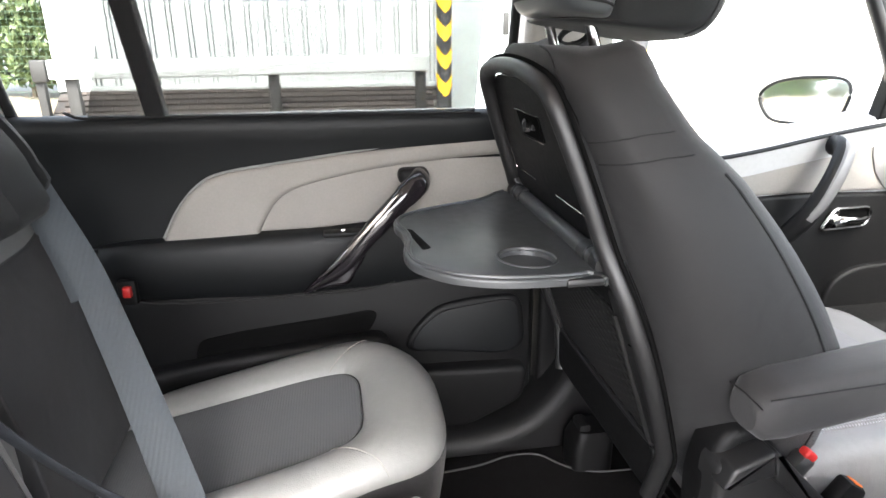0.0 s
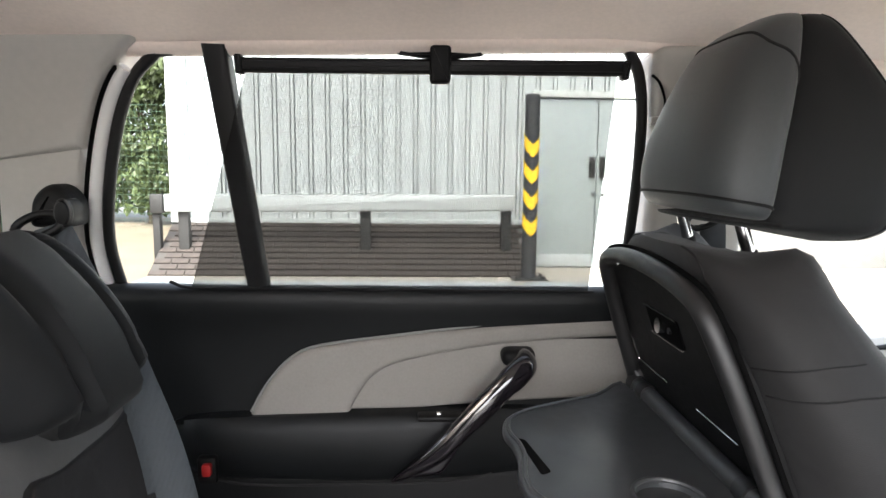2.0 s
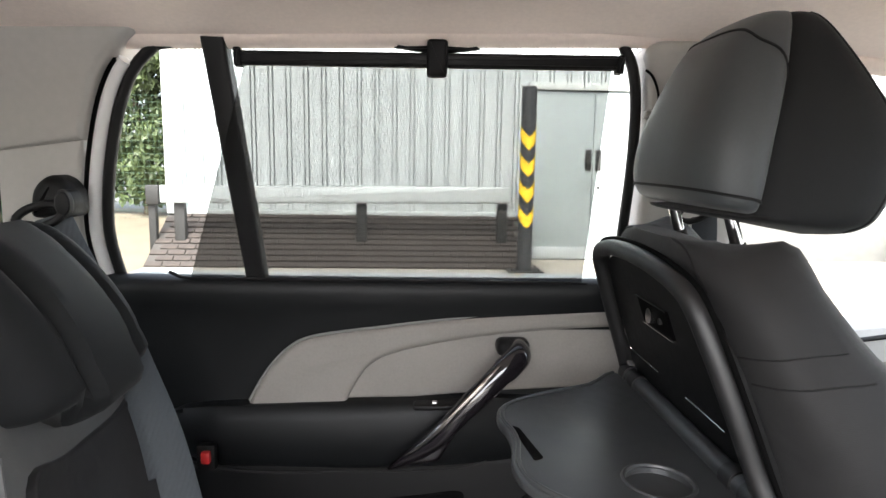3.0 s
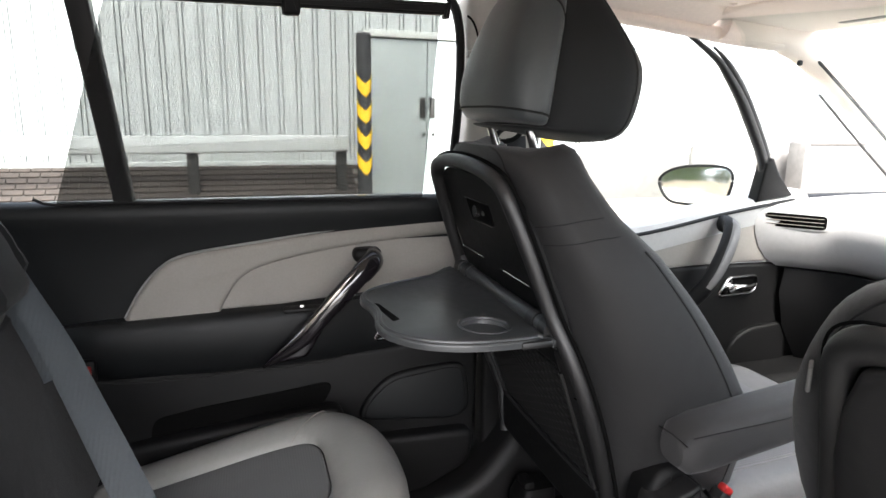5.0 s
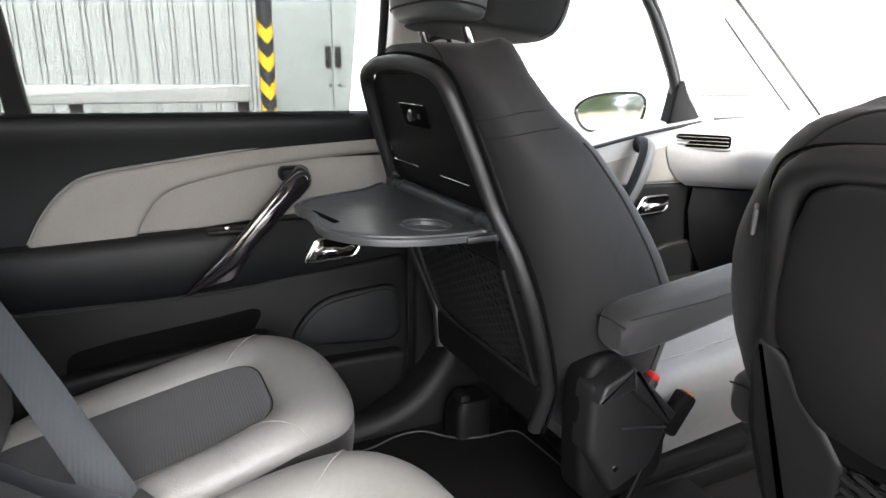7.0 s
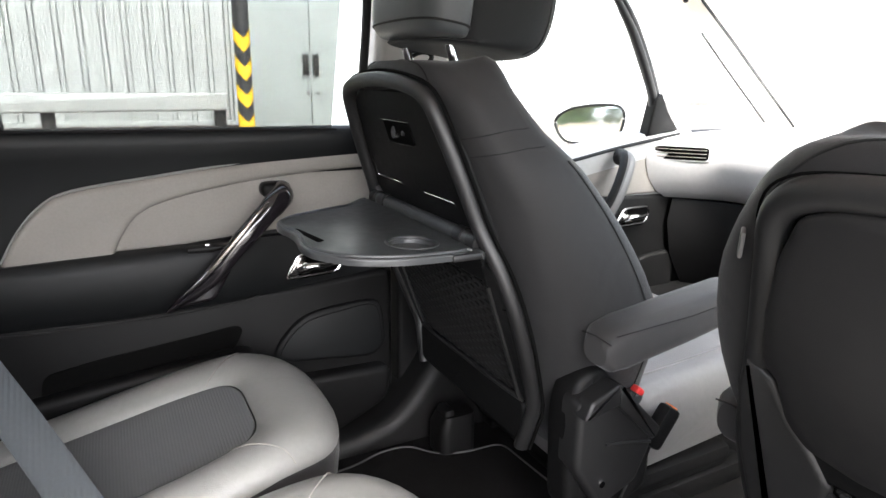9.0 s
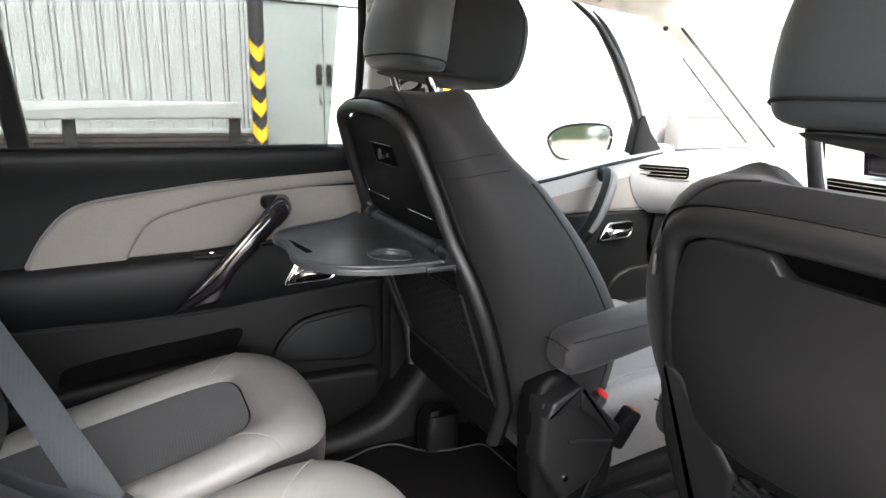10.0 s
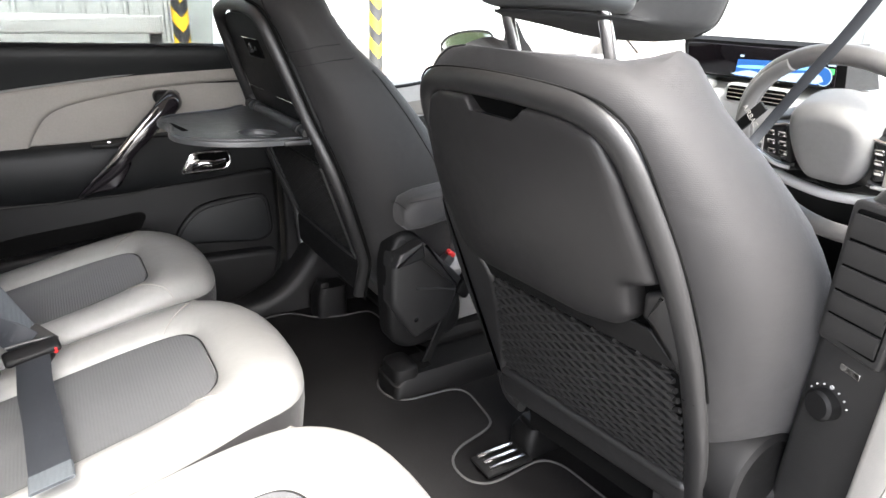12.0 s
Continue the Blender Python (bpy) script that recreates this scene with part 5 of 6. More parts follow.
    part("insert", prism(rounded([(cx + 0.14, cy - 0.185), (cx + 0.52, cy - 0.170), (cx + 0.52, cy + 0.170), (cx + 0.14, cy + 0.185)], 0.05), lambda u, v, w: Vector((u, v, cz + 0.034 + 0.05 * (u - cx) + w)), -0.01, 0.006, 0.005), WEAVE, cu, "grey woven cloth insert")
    part("seat_base", box((cx + 0.32, cy, (cz - 0.14 + 0.42) / 2), (0.38, 0.44, cz - 0.14 - 0.42), 0.03), PLASTIC, seat)
    for sg in (1, -1):
        part("runner", box((cx + 0.36, cy + sg * 0.20, 0.400), (0.40, 0.045, 0.045), 0.008), PLASTIC, seat, "black seat runner")
    return seat, bk


pseat, pbk = front_seat(0.832, 1.203, 0.294, 0.36, "charcoal front passenger seat with its folding table lowered", True, (0.6, 0.835, 0.38))
dseat, dbk = front_seat(0.026, 1.140, 0.355, 0.42, "charcoal driver's seat with its folding table stowed", False, (0.65, 0.03, 0.38))

# armrests, recliner covers and buckles at the seats' inner sides
for seat, y0, y1, x0, z0, rise in ((pseat, 0.488, 0.562, 0.506, 0.782, 0.12), (dseat, 0.280, 0.340, 0.53, 0.772, 0.10)):
    rings = []
    for x, top, bot, g in ((0.0, 0.055, 0.012, 0.012), (0.012, 0.066, 0.002, 0.002), (0.04, 0.072, 0.0, 0.0), (0.16, 0.072, 0.004, 0.0), (0.27, 0.072, 0.010, 0.0), (0.30, 0.066, 0.016, 0.004), (0.31, 0.055, 0.025, 0.014)):
        zz = z0 + rise * x
        ol = rounded([(y0 + g, zz + bot), (y1 - g, zz + bot), (y1 - g, zz + top), (y0 + g, zz + top)], 0.023, 5)
        rings.append([Vector((x0 + x, p[0], p[1])) for p in ol])
    arm = part("armrest", loft(rings), ARMCLOTH, seat, "charcoal padded armrest, folded down")
    part("seam", tube([(x0 + 0.006, y0 + 0.002, z0 + 0.066), (x0 + 0.16, y0 - 0.0005, z0 + 0.056 + rise * 0.16), (x0 + 0.30, y0 + 0.001, z0 + 0.056 + rise * 0.30)], 0.0011, 5), SEAM, arm)
    part("seam", tube([(x0 + 0.001, y0 + 0.006, z0 + 0.052), (x0 - 0.0005, (y0 + y1) / 2, z0 + 0.056), (x0 + 0.001, y1 - 0.006, z0 + 0.052)], 0.0011, 5), SEAM, arm)

pm = lambda u, v, w: Vector((u, 0.585 - w, v))
part("side_cover", prism(rounded([(0.510, 0.500), (0.500, 0.680), (0.515, 0.745), (0.560, 0.765), (0.660, 0.650), (0.700, 0.560), (0.690, 0.490), (0.56, 0.470)], 0.03), pm, -0.03, 0.022, 0.014), PLASTIC, pseat, "black recliner cover")
cov = part("recliner_cover", prism(rounded([(0.503, 0.716), (0.566, 0.744), (0.664, 0.642), (0.668, 0.603), (0.640, 0.540), (0.560, 0.509), (0.502, 0.600)], 0.012), pm, 0.0, 0.045, 0.012), SHELL, pseat, "angular dark recliner housing")
for quad in ([(0.500, 0.694), (0.576, 0.708), (0.566, 0.746), (0.512, 0.724)], [(0.568, 0.704), (0.655, 0.624), (0.668, 0.644), (0.568, 0.746)]):
    part("lever_flap", prism(rounded(quad, 0.006), pm, 0.030, 0.060, 0.006), SHELL, cov, "ridged recliner lever")
part("fold_edge", tube([pm(0.560, 0.634, 0.046), pm(0.610, 0.626, 0.047), pm(0.660, 0.612, 0.046)], 0.003, 6), SHELL, cov)
part("screw", tube([pm(0.560, 0.560, 0.040), pm(0.560, 0.560, 0.047)], 0.006, 10), CHROME, cov)
bk1 = part("buckle", box((0.704, 0.560, 0.618), (0.038, 0.028, 0.080), 0.008, turn=Euler((0, radians(35), 0)).to_matrix()), PLASTIC, pseat, "black buckle with an orange button")
part("button", box((0.727, 0.560, 0.650), (0.020, 0.015, 0.005), 0.002, turn=Euler((0, radians(35), 0)).to_matrix()), ORANGE, bk1)
part("buckle_strap", strap(spline([(0.680, 0.560, 0.60), (0.640, 0.552, 0.53), (0.60, 0.56, 0.43)], 5), 0.022, (1, 0, 0.3), 0.003), PLASTIC, pseat)
tilt2 = Euler((0, radians(40), 0)).to_matrix()
bk2 = part("buckle", box((0.664, 0.600, 0.652), (0.026, 0.026, 0.054), 0.007, turn=tilt2), TABLE, pseat, "grey buckle with a red button")
part("button", box((0.679, 0.596, 0.676), (0.022, 0.018, 0.014), 0.005, 3, turn=tilt2), RED, bk2, "red release button")
part("side_label", box(tuple(dbk(0.210, -0.080, 0.010)), (0.012, 0.004, 0.028), 0.0015, turn=Euler((0, radians(-22), radians(40))).to_matrix()), RIM, dseat, "small grey cloth label")

# runner feet standing on the floor, each thing beside the mat cut-outs
for fx, fy, sx, sy, lab in ((0.66, 0.565, 0.32, 0.10, "long black runner cover between the seats"), (0.535, 1.000, 0.088, 0.078, "black runner foot cover by the door"), (0.695, 0.262, 0.10, 0.07, "black runner foot cover of the driver's seat")):
    rc = thing("runner_cover", lab, "seat runner", "runner covers", at=(fx, fy, 0.37))
    lo = rounded([(fx - sx / 2, fy - sy / 2), (fx + sx / 2, fy - sy / 2), (fx + sx / 2, fy + sy / 2), (fx - sx / 2, fy + sy / 2)], 0.02, 4)
    hi = [(fx + (p[0] - fx) * 0.86 + 0.006, fy + (p[1] - fy) * 0.8) for p in lo]
    hgt = 0.095 if sx < 0.09 else 0.06
    part("cover", loft([[Vector((p[0], p[1], 0.37)) for p in lo], [Vector((p[0], p[1], 0.37 + hgt * 0.7)) for p in lo], [Vector((p[0], p[1], 0.37 + hgt)) for p in hi]]), PLASTIC, rc)
    if sx > 0.2:
        head = rounded([(fx - sx / 2 + 0.004, fy - 0.042), (fx - sx / 2 + 0.066, fy - 0.046), (fx - sx / 2 + 0.066, fy + 0.046), (fx - sx / 2 + 0.004, fy + 0.042)], 0.022, 5)
        part("head", loft([[Vector((fx - sx / 2 + 0.035 + (p[0] - fx + sx / 2 - 0.035) * k, fy + (p[1] - fy) * k, z)) for p in head] for z, k in ((0.40, 1.0), (0.438, 0.98), (0.446, 0.92), (0.449, 0.80))]), PLASTIC, rc, "raised rounded head of the cover")
        part("slot", box((fx - sx / 2 + 0.088, fy - 0.010, 0.4305), (0.034, 0.026, 0.004), 0.001), VOID, rc)
    else:
        part("hood", box((fx - sx * 0.2, fy, 0.37 + hgt), (sx * 0.3, sy * 0.6, 0.03), 0.008), PLASTIC, rc)
shoe = thing("runner_end", "bright steel end of the driver's seat runner", "seat runner", at=(0.54, 0.24, 0.38))
part("plate", box((0.590, 0.242, 0.386), (0.105, 0.062, 0.006), 0.002), PLASTIC, shoe)
for dy in (-0.02, 0.0, 0.02):
    part("bar", box((0.588, 0.242 + dy, 0.394), (0.085, 0.009, 0.010), 0.003), CHROME, shoe, "bright steel bar")

mat_pts = [(0.05, 0.99), (0.31, 1.016), (0.373, 1.040), (0.440, 1.036), (0.476, 0.985), (0.530, 0.955), (0.64, 0.950), (0.66, 0.64), (0.520, 0.632), (0.490, 0.595), (0.490, 0.545), (0.520, 0.508), (0.640, 0.500), (0.664, 0.470),
           (0.650, 0.360), (0.630, 0.340), (0.535, 0.318), (0.500, 0.285), (0.500, 0.230), (0.535, 0.200), (0.660, 0.212), (0.690, 0.180), (0.72, -0.22), (0.05, -0.25)]
mo2 = rounded(mat_pts, 0.03, 4)
mat_thing = thing("floor_mat", "black carpet mat with pale edging cut round the runners", "floor mat", at=(0.4, 0.4, 0.37))
part("carpet", prism(mo2, lambda u, v, w: Vector((u, v, 0.371 + w)), 0.0, 0.009, 0.003), CARPET, mat_thing)
part("edging", tube([Vector((p[0], p[1], 0.380)) for p in mo2], 0.0027, 6, closed=True), PIPING, mat_thing, "grey stitched edging")

# ---- rear seats ----
RC = ((-0.118, 0.868), (-0.078, 0.424), (-0.045, -0.022))


def rear_seat(cy):
    s = thing("car_seat", "single rear seat in pale leather with a dark cloth insert", "car seat", "rear seats", at=(-0.1, cy, 0.40))
    tilt = lambda x: 0.006 + 0.235 * min(0.0, x - 0.10) - 0.25 * max(0.0, x - 0.13) ** 1.5
    outer = rounded([(-0.36, -0.212), (0.06, -0.216), (0.215, -0.150), (0.215, 0.150), (0.06, 0.216), (-0.36, 0.212)], 0.13, 7)
    inn = rounded([(-0.36, -0.140), (0.0, -0.130), (0.084, -0.104), (0.082, 0.092), (0.0, 0.114), (-0.36, 0.126)], 0.06, 7)

    def ring(t, z, grow=0.0):
        return [Vector((a[0] + (b[0] - a[0]) * t + (a[0] > 0) * grow, cy + (a[1] + (b[1] - a[1]) * t) * (1 + grow), z + tilt(a[0] + (b[0] - a[0]) * t) + 0.009 * (min(1.0, abs(a[1] + (b[1] - a[1]) * t) / 0.216)) ** 3 * min(1.0, max(0.0, (0.20 - a[0]) / 0.12)) * (z > 0.60))) for a, b in zip(outer, inn)]
    part("cushion_base", loft([ring(0.22, 0.47), ring(0.08, 0.50), ring(0.02, 0.555), ring(-0.02, 0.605), ring(-0.02, 0.632)], caps=True), SEAT, s, "dark lower seat shell")
    rings = [ring(-0.012, 0.626), ring(-0.022, 0.634), ring(-0.008, 0.645), ring(0.06, 0.657), ring(0.18, 0.669), ring(0.40, 0.677), ring(0.65, 0.678), ring(0.86, 0.672), ring(0.97, 0.664), ring(1.0, 0.655)]
    cu = part("cushion", loft(rings, caps=False), LEATHER, s, "pale greige leather cushion border")
    ir = [ring(0.995, 0.652), ring(1.02, 0.660)]
    for f in (0.9, 0.7, 0.45, 0.2):
        ir.append([Vector((-0.14 + (p[0] + 0.14) * f, p[1] * f + cy, 0.660 + 0.006 * (1 - f) + tilt(-0.14 + (p[0] + 0.14) * f))) for p in inn])
    part("insert", loft(ir), INSERT, s, "dark ribbed cloth insert")
    prof = ((-0.008, 0.6455), (0.06, 0.6575), (0.18, 0.6695), (0.40, 0.6775), (0.65, 0.6785), (0.86, 0.6725), (0.97, 0.6645))
    for sg in (1, -1):
        k = min(range(len(outer)), key=lambda i: (outer[i][0] - 0.112) ** 2 + (outer[i][1] - sg * 0.19) ** 2)
        part("seam", tube(spline([ring(t, z)[k] for t, z in prof], 4), 0.0011, 5), SEAMLIGHT, cu)
    loop = [Vector((p[0], cy + p[1], 0.659 + tilt(p[0]))) for p in inn]
    part("insert_seam", tube(loop, 0.0014, 5, closed=True), SEAM, cu)
    # backrest
    def bb(v, h, w):
        return Vector((-0.345 - 0.22 * h + w, cy + v, 0.60 + h + 0.22 * w))
    rings = []
    for h, half, d in ((-0.02, 0.19, 0.05), (0.03, 0.208, 0.07), (0.15, 0.212, 0.085), (0.30, 0.205, 0.08), (0.37, 0.19, 0.07), (0.41, 0.165, 0.05), (0.43, 0.13, 0.02)):
        rg = []
        for k in range(36):
            a = 2 * math.pi * k / 36
            c, q = math.cos(a), math.sin(a)
            v = half * math.copysign(abs(c) ** 0.5, c)
            w = -0.035 + (0.035 + d * 0.5) * math.copysign(abs(q) ** 0.6, q)
            if q > 0:
                w -= 0.022 * (1 - (v / half) ** 2) * q
            rg.append(bb(v, h, w))
        rings.append(rg)
    br = part("backrest", loft(rings), GREYLEATHER, s, "grey leather backrest border")
    ins = [(-0.165, 0.0), (-0.172, 0.15), (-0.165, 0.27), (-0.135, 0.345), (-0.06, 0.335), (0.06, 0.335), (0.135, 0.345), (0.165, 0.27), (0.172, 0.15), (0.165, 0.0)]
    part("back_insert", prism([(p[0], p[1]) for p in spline(ins, 4, True)], lambda u, v, w: bb(u, v, w + 0.024 + 0.013 * (u / 0.16) ** 2), -0.03, 0.0, 0.004), SEAT, s, "dark cloth backrest insert")
    part("edge_piping", tube(spline([bb(v, h, w) for v, h, w in ((-0.203, 0.0, 0.030), (-0.212, 0.15, 0.036), (-0.204, 0.30, 0.034), (-0.175, 0.385, 0.026))], 6), 0.0035, 6), LEATHER, br)
    # headrest in three upright lobes
    rings = []
    rows = spline([(0.402, 0.095, 0.0), (0.404, 0.120, 0.0), (0.412, 0.135, 0.0), (0.45, 0.142, 0.0), (0.50, 0.141, 0.0), (0.56, 0.132, 0.0), (0.60, 0.116, 0.0), (0.622, 0.090, 0.0), (0.630, 0.052, 0.0)], 3)
    for h, half, _ in rows:
        d0 = curve([(0.402, 0.0), (0.412, -0.045), (0.50, -0.075), (0.60, -0.062), (0.630, -0.035)], h)
        d1 = curve([(0.402, 0.045), (0.408, 0.066), (0.45, 0.074), (0.50, 0.062), (0.56, 0.036), (0.60, 0.010), (0.630, -0.018)], h)
        rg = []
        for k in range(72):
            a = 2 * math.pi * k / 72
            c, q = math.cos(a), math.sin(a)
            v = half * math.copysign(abs(c) ** 0.6, c)
            w = (d0 + d1) / 2 + (d1 - d0) / 2 * math.copysign(abs(q) ** 0.6, q)
            low = max(0.0, min(1.0, (0.47 - h) / 0.06))
            if q > 0:
                w -= 0.020 * math.exp(-((abs(v) - 0.068) / 0.011) ** 2) + 0.010 * max(0.0, abs(v) - 0.075) / 0.075
            drop = -0.026 * low * max(0.0, min(1.0, (0.082 - abs(v)) / 0.016))
            rg.append(bb(v, h + drop - 0.006, w + 0.008))
        rings.append(rg)
    hr = part("headrest", loft(rings), HEADCLOTH, s, "dark padded three-lobed headrest")
    for sg in (1, -1):
        part("seam", tube(spline([bb(sg * 0.068, h - 0.006, w - 0.012) for h, w in ((0.41, 0.066), (0.45, 0.0745), (0.50, 0.0625), (0.56, 0.036), (0.60, 0.010))], 5), 0.0016, 5), SEAM, hr)
    part("seat_plinth", box((-0.12, cy, 0.425), (0.46, 0.34, 0.11), 0.02), PLASTIC, s)
    return s


first = rear_seat(RC[0][1])
first.location.x = RC[0][0]
for sx, cy in RC[1:]:
    copy_thing(first, Matrix.Translation((sx, cy, 0.40)))

# red-tipped release strap by the far rear seat
tag = thing("release_tab", "small red seat release tab by the door", "release tab", at=(-0.35, 1.10, 0.78))
part("tab", box((-0.349, 1.106, 0.786), (0.016, 0.014, 0.022), 0.004), RED, tag)
part("bezel", box((-0.352, 1.122, 0.780), (0.034, 0.02, 0.05), 0.006), PLASTIC, tag)

# ---- belts ----
belt = thing("rear_belt", "blue-grey rear seat belt buckled across the far seat", "seat belt", "rear belts", at=(-0.54, 1.06, 1.24))
anc = part("anchor", prism(rounded([(-0.592, 1.208), (-0.588, 1.256), (-0.566, 1.277), (-0.545, 1.276), (-0.522, 1.252), (-0.520, 1.210)], 0.014), lambda u, v, w: Vector((u, 1.110 - w - 0.10 * (1.276 - v), v)), 0.0, 0.05, 0.018, 5), PLASTIC, belt, "black belt guide on the pillar")
loop = [Vector((-0.563 + 0.036 * math.cos(a), 1.038 + 0.008 * math.sin(a), 1.214 + 0.017 * math.sin(a) + 0.007 * math.cos(a))) for a in (2 * math.pi * i / 28 for i in range(28))]
part("loop", tube(loop, 0.0068, 10, closed=True), RUBBER, anc)
knob = [Vector((-0.523 + 0.011 * math.cos(a), 1.036, 1.234 + 0.019 * math.sin(a))) for a in (2 * math.pi * i / 24 for i in range(24))]
part("knob_rim", tube(knob, 0.0036, 8, closed=True, up=(0, 1, 0)), SHELL, anc, "gloss rim of the guide knob")
part("knob", loft([[Vector((-0.523 + 0.012 * k * math.cos(a), y, 1.234 + 0.021 * k * math.sin(a))) for a in (2 * math.pi * i / 24 for i in range(24))] for y, k in ((1.070, 1.0), (1.036, 1.0), (1.029, 0.8), (1.027, 0.3))]), PLASTIC, anc)
bp = [(-0.545, 1.042, 1.215), (-0.500, 1.030, 1.13), (-0.445, 1.010, 1.060), (-0.400, 0.985, 0.985), (-0.345, 0.930, 0.905), (-0.290, 0.850, 0.830), (-0.235, 0.760, 0.765), (-0.180, 0.665, 0.700), (-0.150, 0.610, 0.665)]
ac = [(0.7, 0.5, 0.2), (0.7, 0.6, 0.3), (0.5, 0.7, 0.3), (0.5, 0.7, 0.1), (0.55, 0.6, 0.2), (0.6, 0.5, 0.2), (0.65, 0.5, 0.3), (0.65, 0.5, 0.3), (0.7, 0.4, 0.3)]
sp, sa = spline(bp, 5), spline(ac, 5)
part("webbing", strap(sp, 0.050, [tuple(v) for v in sa], 0.0014), WEB, belt)
part("webbing_fold", strap([q + Vector((-0.022, 0.014, 0.006)) for q in sp[5:24]], 0.046, [tuple(Vector(v) + Vector((0, 0, 0.25))) for v in sa[5:24]], 0.0012), WEB, belt)
part("tongue", box((-0.128, 0.600, 0.664), (0.045, 0.036, 0.008), 0.003, turn=Euler((0.5, 0.6, -0.6)).to_matrix()), SHELL, belt)
bkl = part("buckle", box((-0.140, 0.585, 0.642), (0.060, 0.034, 0.022), 0.009, 3, turn=Euler((0.2, 0.1, -0.5)).to_matrix()), PLASTIC, belt, "black buckle between the rear seats")
part("button", box((-0.1045, 0.544, 0.667), (0.007, 0.012, 0.012), 0.002, turn=Euler((0.2, 0.1, -0.5)).to_matrix()), RED, bkl)
mb = thing("middle_belt", "dark belt webbing lying across the middle rear seat", "seat belt", "rear belts", at=(-0.16, 0.4, 0.64))
mp = spline([(-0.138, 0.556, 0.668), (-0.138, 0.52, 0.655), (-0.137, 0.46, 0.648), (-0.130, 0.38, 0.647), (-0.124, 0.29, 0.653), (-0.120, 0.235, 0.662), (-0.118, 0.195, 0.668)], 5)
part("webbing", strap(mp, 0.048, (1, 0.1, 0.15), 0.0014), WEBDARK, mb)
part("end_stitch", strap(mp[-6:], 0.050, (1, 0.1, 0.15), 0.0024), WEB, mb, "pale stitched belt end")
sh = spline([(-0.47, 0.600, 1.02), (-0.36, 0.612, 0.862), (-0.290, 0.606, 0.785), (-0.234, 0.600, 0.736), (-0.185, 0.592, 0.702), (-0.142, 0.566, 0.672)], 5)
sw = spline([(0.3, -0.8, 0.3), (0.4, -0.5, 0.6), (0.45, -0.6, 0.6), (0.45, -0.6, 0.6), (0.6, -0.35, 0.5), (0.95, 0.1, 0.2)], 5)
part("shoulder_webbing", strap(sh, 0.046, [tuple(v) for v in sw], 0.0014), WEBDARK, mb)
sl = part("slider", box((-0.138, 0.546, 0.669), (0.080, 0.028, 0.013), 0.0062, 3, turn=Euler((0.5, -0.12, 0.16)).to_matrix()), PLASTIC, mb, "black belt slider")
part("rim", tube(spline([(-0.172, 0.548, 0.682), (-0.14, 0.556, 0.682), (-0.108, 0.560, 0.6815)], 4), 0.0022, 6), SHELL, sl)
# spare buckles lying at the back corner of the middle cushion
for bx, by, rz in ((-0.212, 0.556, 0.5), (-0.214, 0.500, 0.9)):
    sb = thing("spare_buckle", "black belt buckle lying on the rear cushion", "buckle", "spare buckles", at=(bx, by, 0.628))
    part("housing", box((bx, by, 0.641), (0.052, 0.030, 0.022), 0.009, 3, turn=Euler((0.0, 0.22, rz)).to_matrix()), PLASTIC, sb)
    part("stalk", tube(spline([(bx - 0.012, by - 0.004, 0.640), (bx - 0.05, by - 0.016, 0.640), (bx - 0.09, by - 0.012, 0.622)], 5), 0.007, 8), PLASTIC, sb)

# ---- dashboard and wheel ----
dash = thing("dashboard", "light grey car dashboard with slatted vents and a central display", "dashboard", at=(1.6, MID, 0.5))


def dash_x(v):
    return 1.36 + 0.05 * (1 - (v / 0.76) ** 2) - 1.1 * max(0.0, abs(v) - 0.64) ** 1.15


prof = [(0.60, 1.065), (0.30, 1.062), (0.12, 1.055), (0.05, 1.045), (0.015, 1.030), (0.0, 1.005), (0.004, 0.970), (0.020, 0.930), (0.050, 0.895), (0.09, 0.872), (0.60, 0.86)]
rings = []
for i in range(41):
    v = -0.770 + 1.54 * i / 40
    rings.append([Vector((dash_x(v) + a, MID + v, z)) for a, z in prof])
part("upper_body", loft(rings), DASH, dash)
prof2 = [(0.60, 0.866), (0.085, 0.868), (0.075, 0.80), (0.10, 0.70), (0.16, 0.60), (0.30, 0.50), (0.60, 0.45)]
rings = [[Vector((dash_x(v) + a, MID + v, z)) for a, z in prof2] for v in (-0.752 + 1.504 * i / 12 for i in range(13))]
part("lower_body", loft(rings), PLASTIC, dash, "black lower dashboard")


def vent(y0, y1, z, rows=3, turn=0.0):
    """A slatted vent in the dashboard's face; turn: how far it swings back per metre outward."""
    ym = (y0 + y1) / 2
    xf = dash_x(ym - MID) - 0.004
    at = lambda u, w, d: Vector((xf + 0.02 - d - turn * (u - ym), u, w))
    v = part("air_vent", prism(rounded([(y0, z - 0.024), (y1, z - 0.024), (y1, z + 0.024), (y0, z + 0.024)], 0.016), at, -0.02, 0.018, 0.005), DASH, dash, "slatted air vent")
    part("mouth", prism(rounded([(y0 + 0.007, z - 0.018), (y1 - 0.007, z - 0.018), (y1 - 0.007, z + 0.018), (y0 + 0.007, z + 0.018)], 0.010), at, 0.0, 0.0195, 0.001), VOID, v)
    for k in range(rows):
        zz = z - 0.0100 + 0.020 * k / (rows - 1)
        part("slat", tube([at(y0 + 0.010, zz, 0.0215), at(ym, zz, 0.0225), at(y1 - 0.010, zz, 0.0215)], 0.0015, 6), CHROME, v)


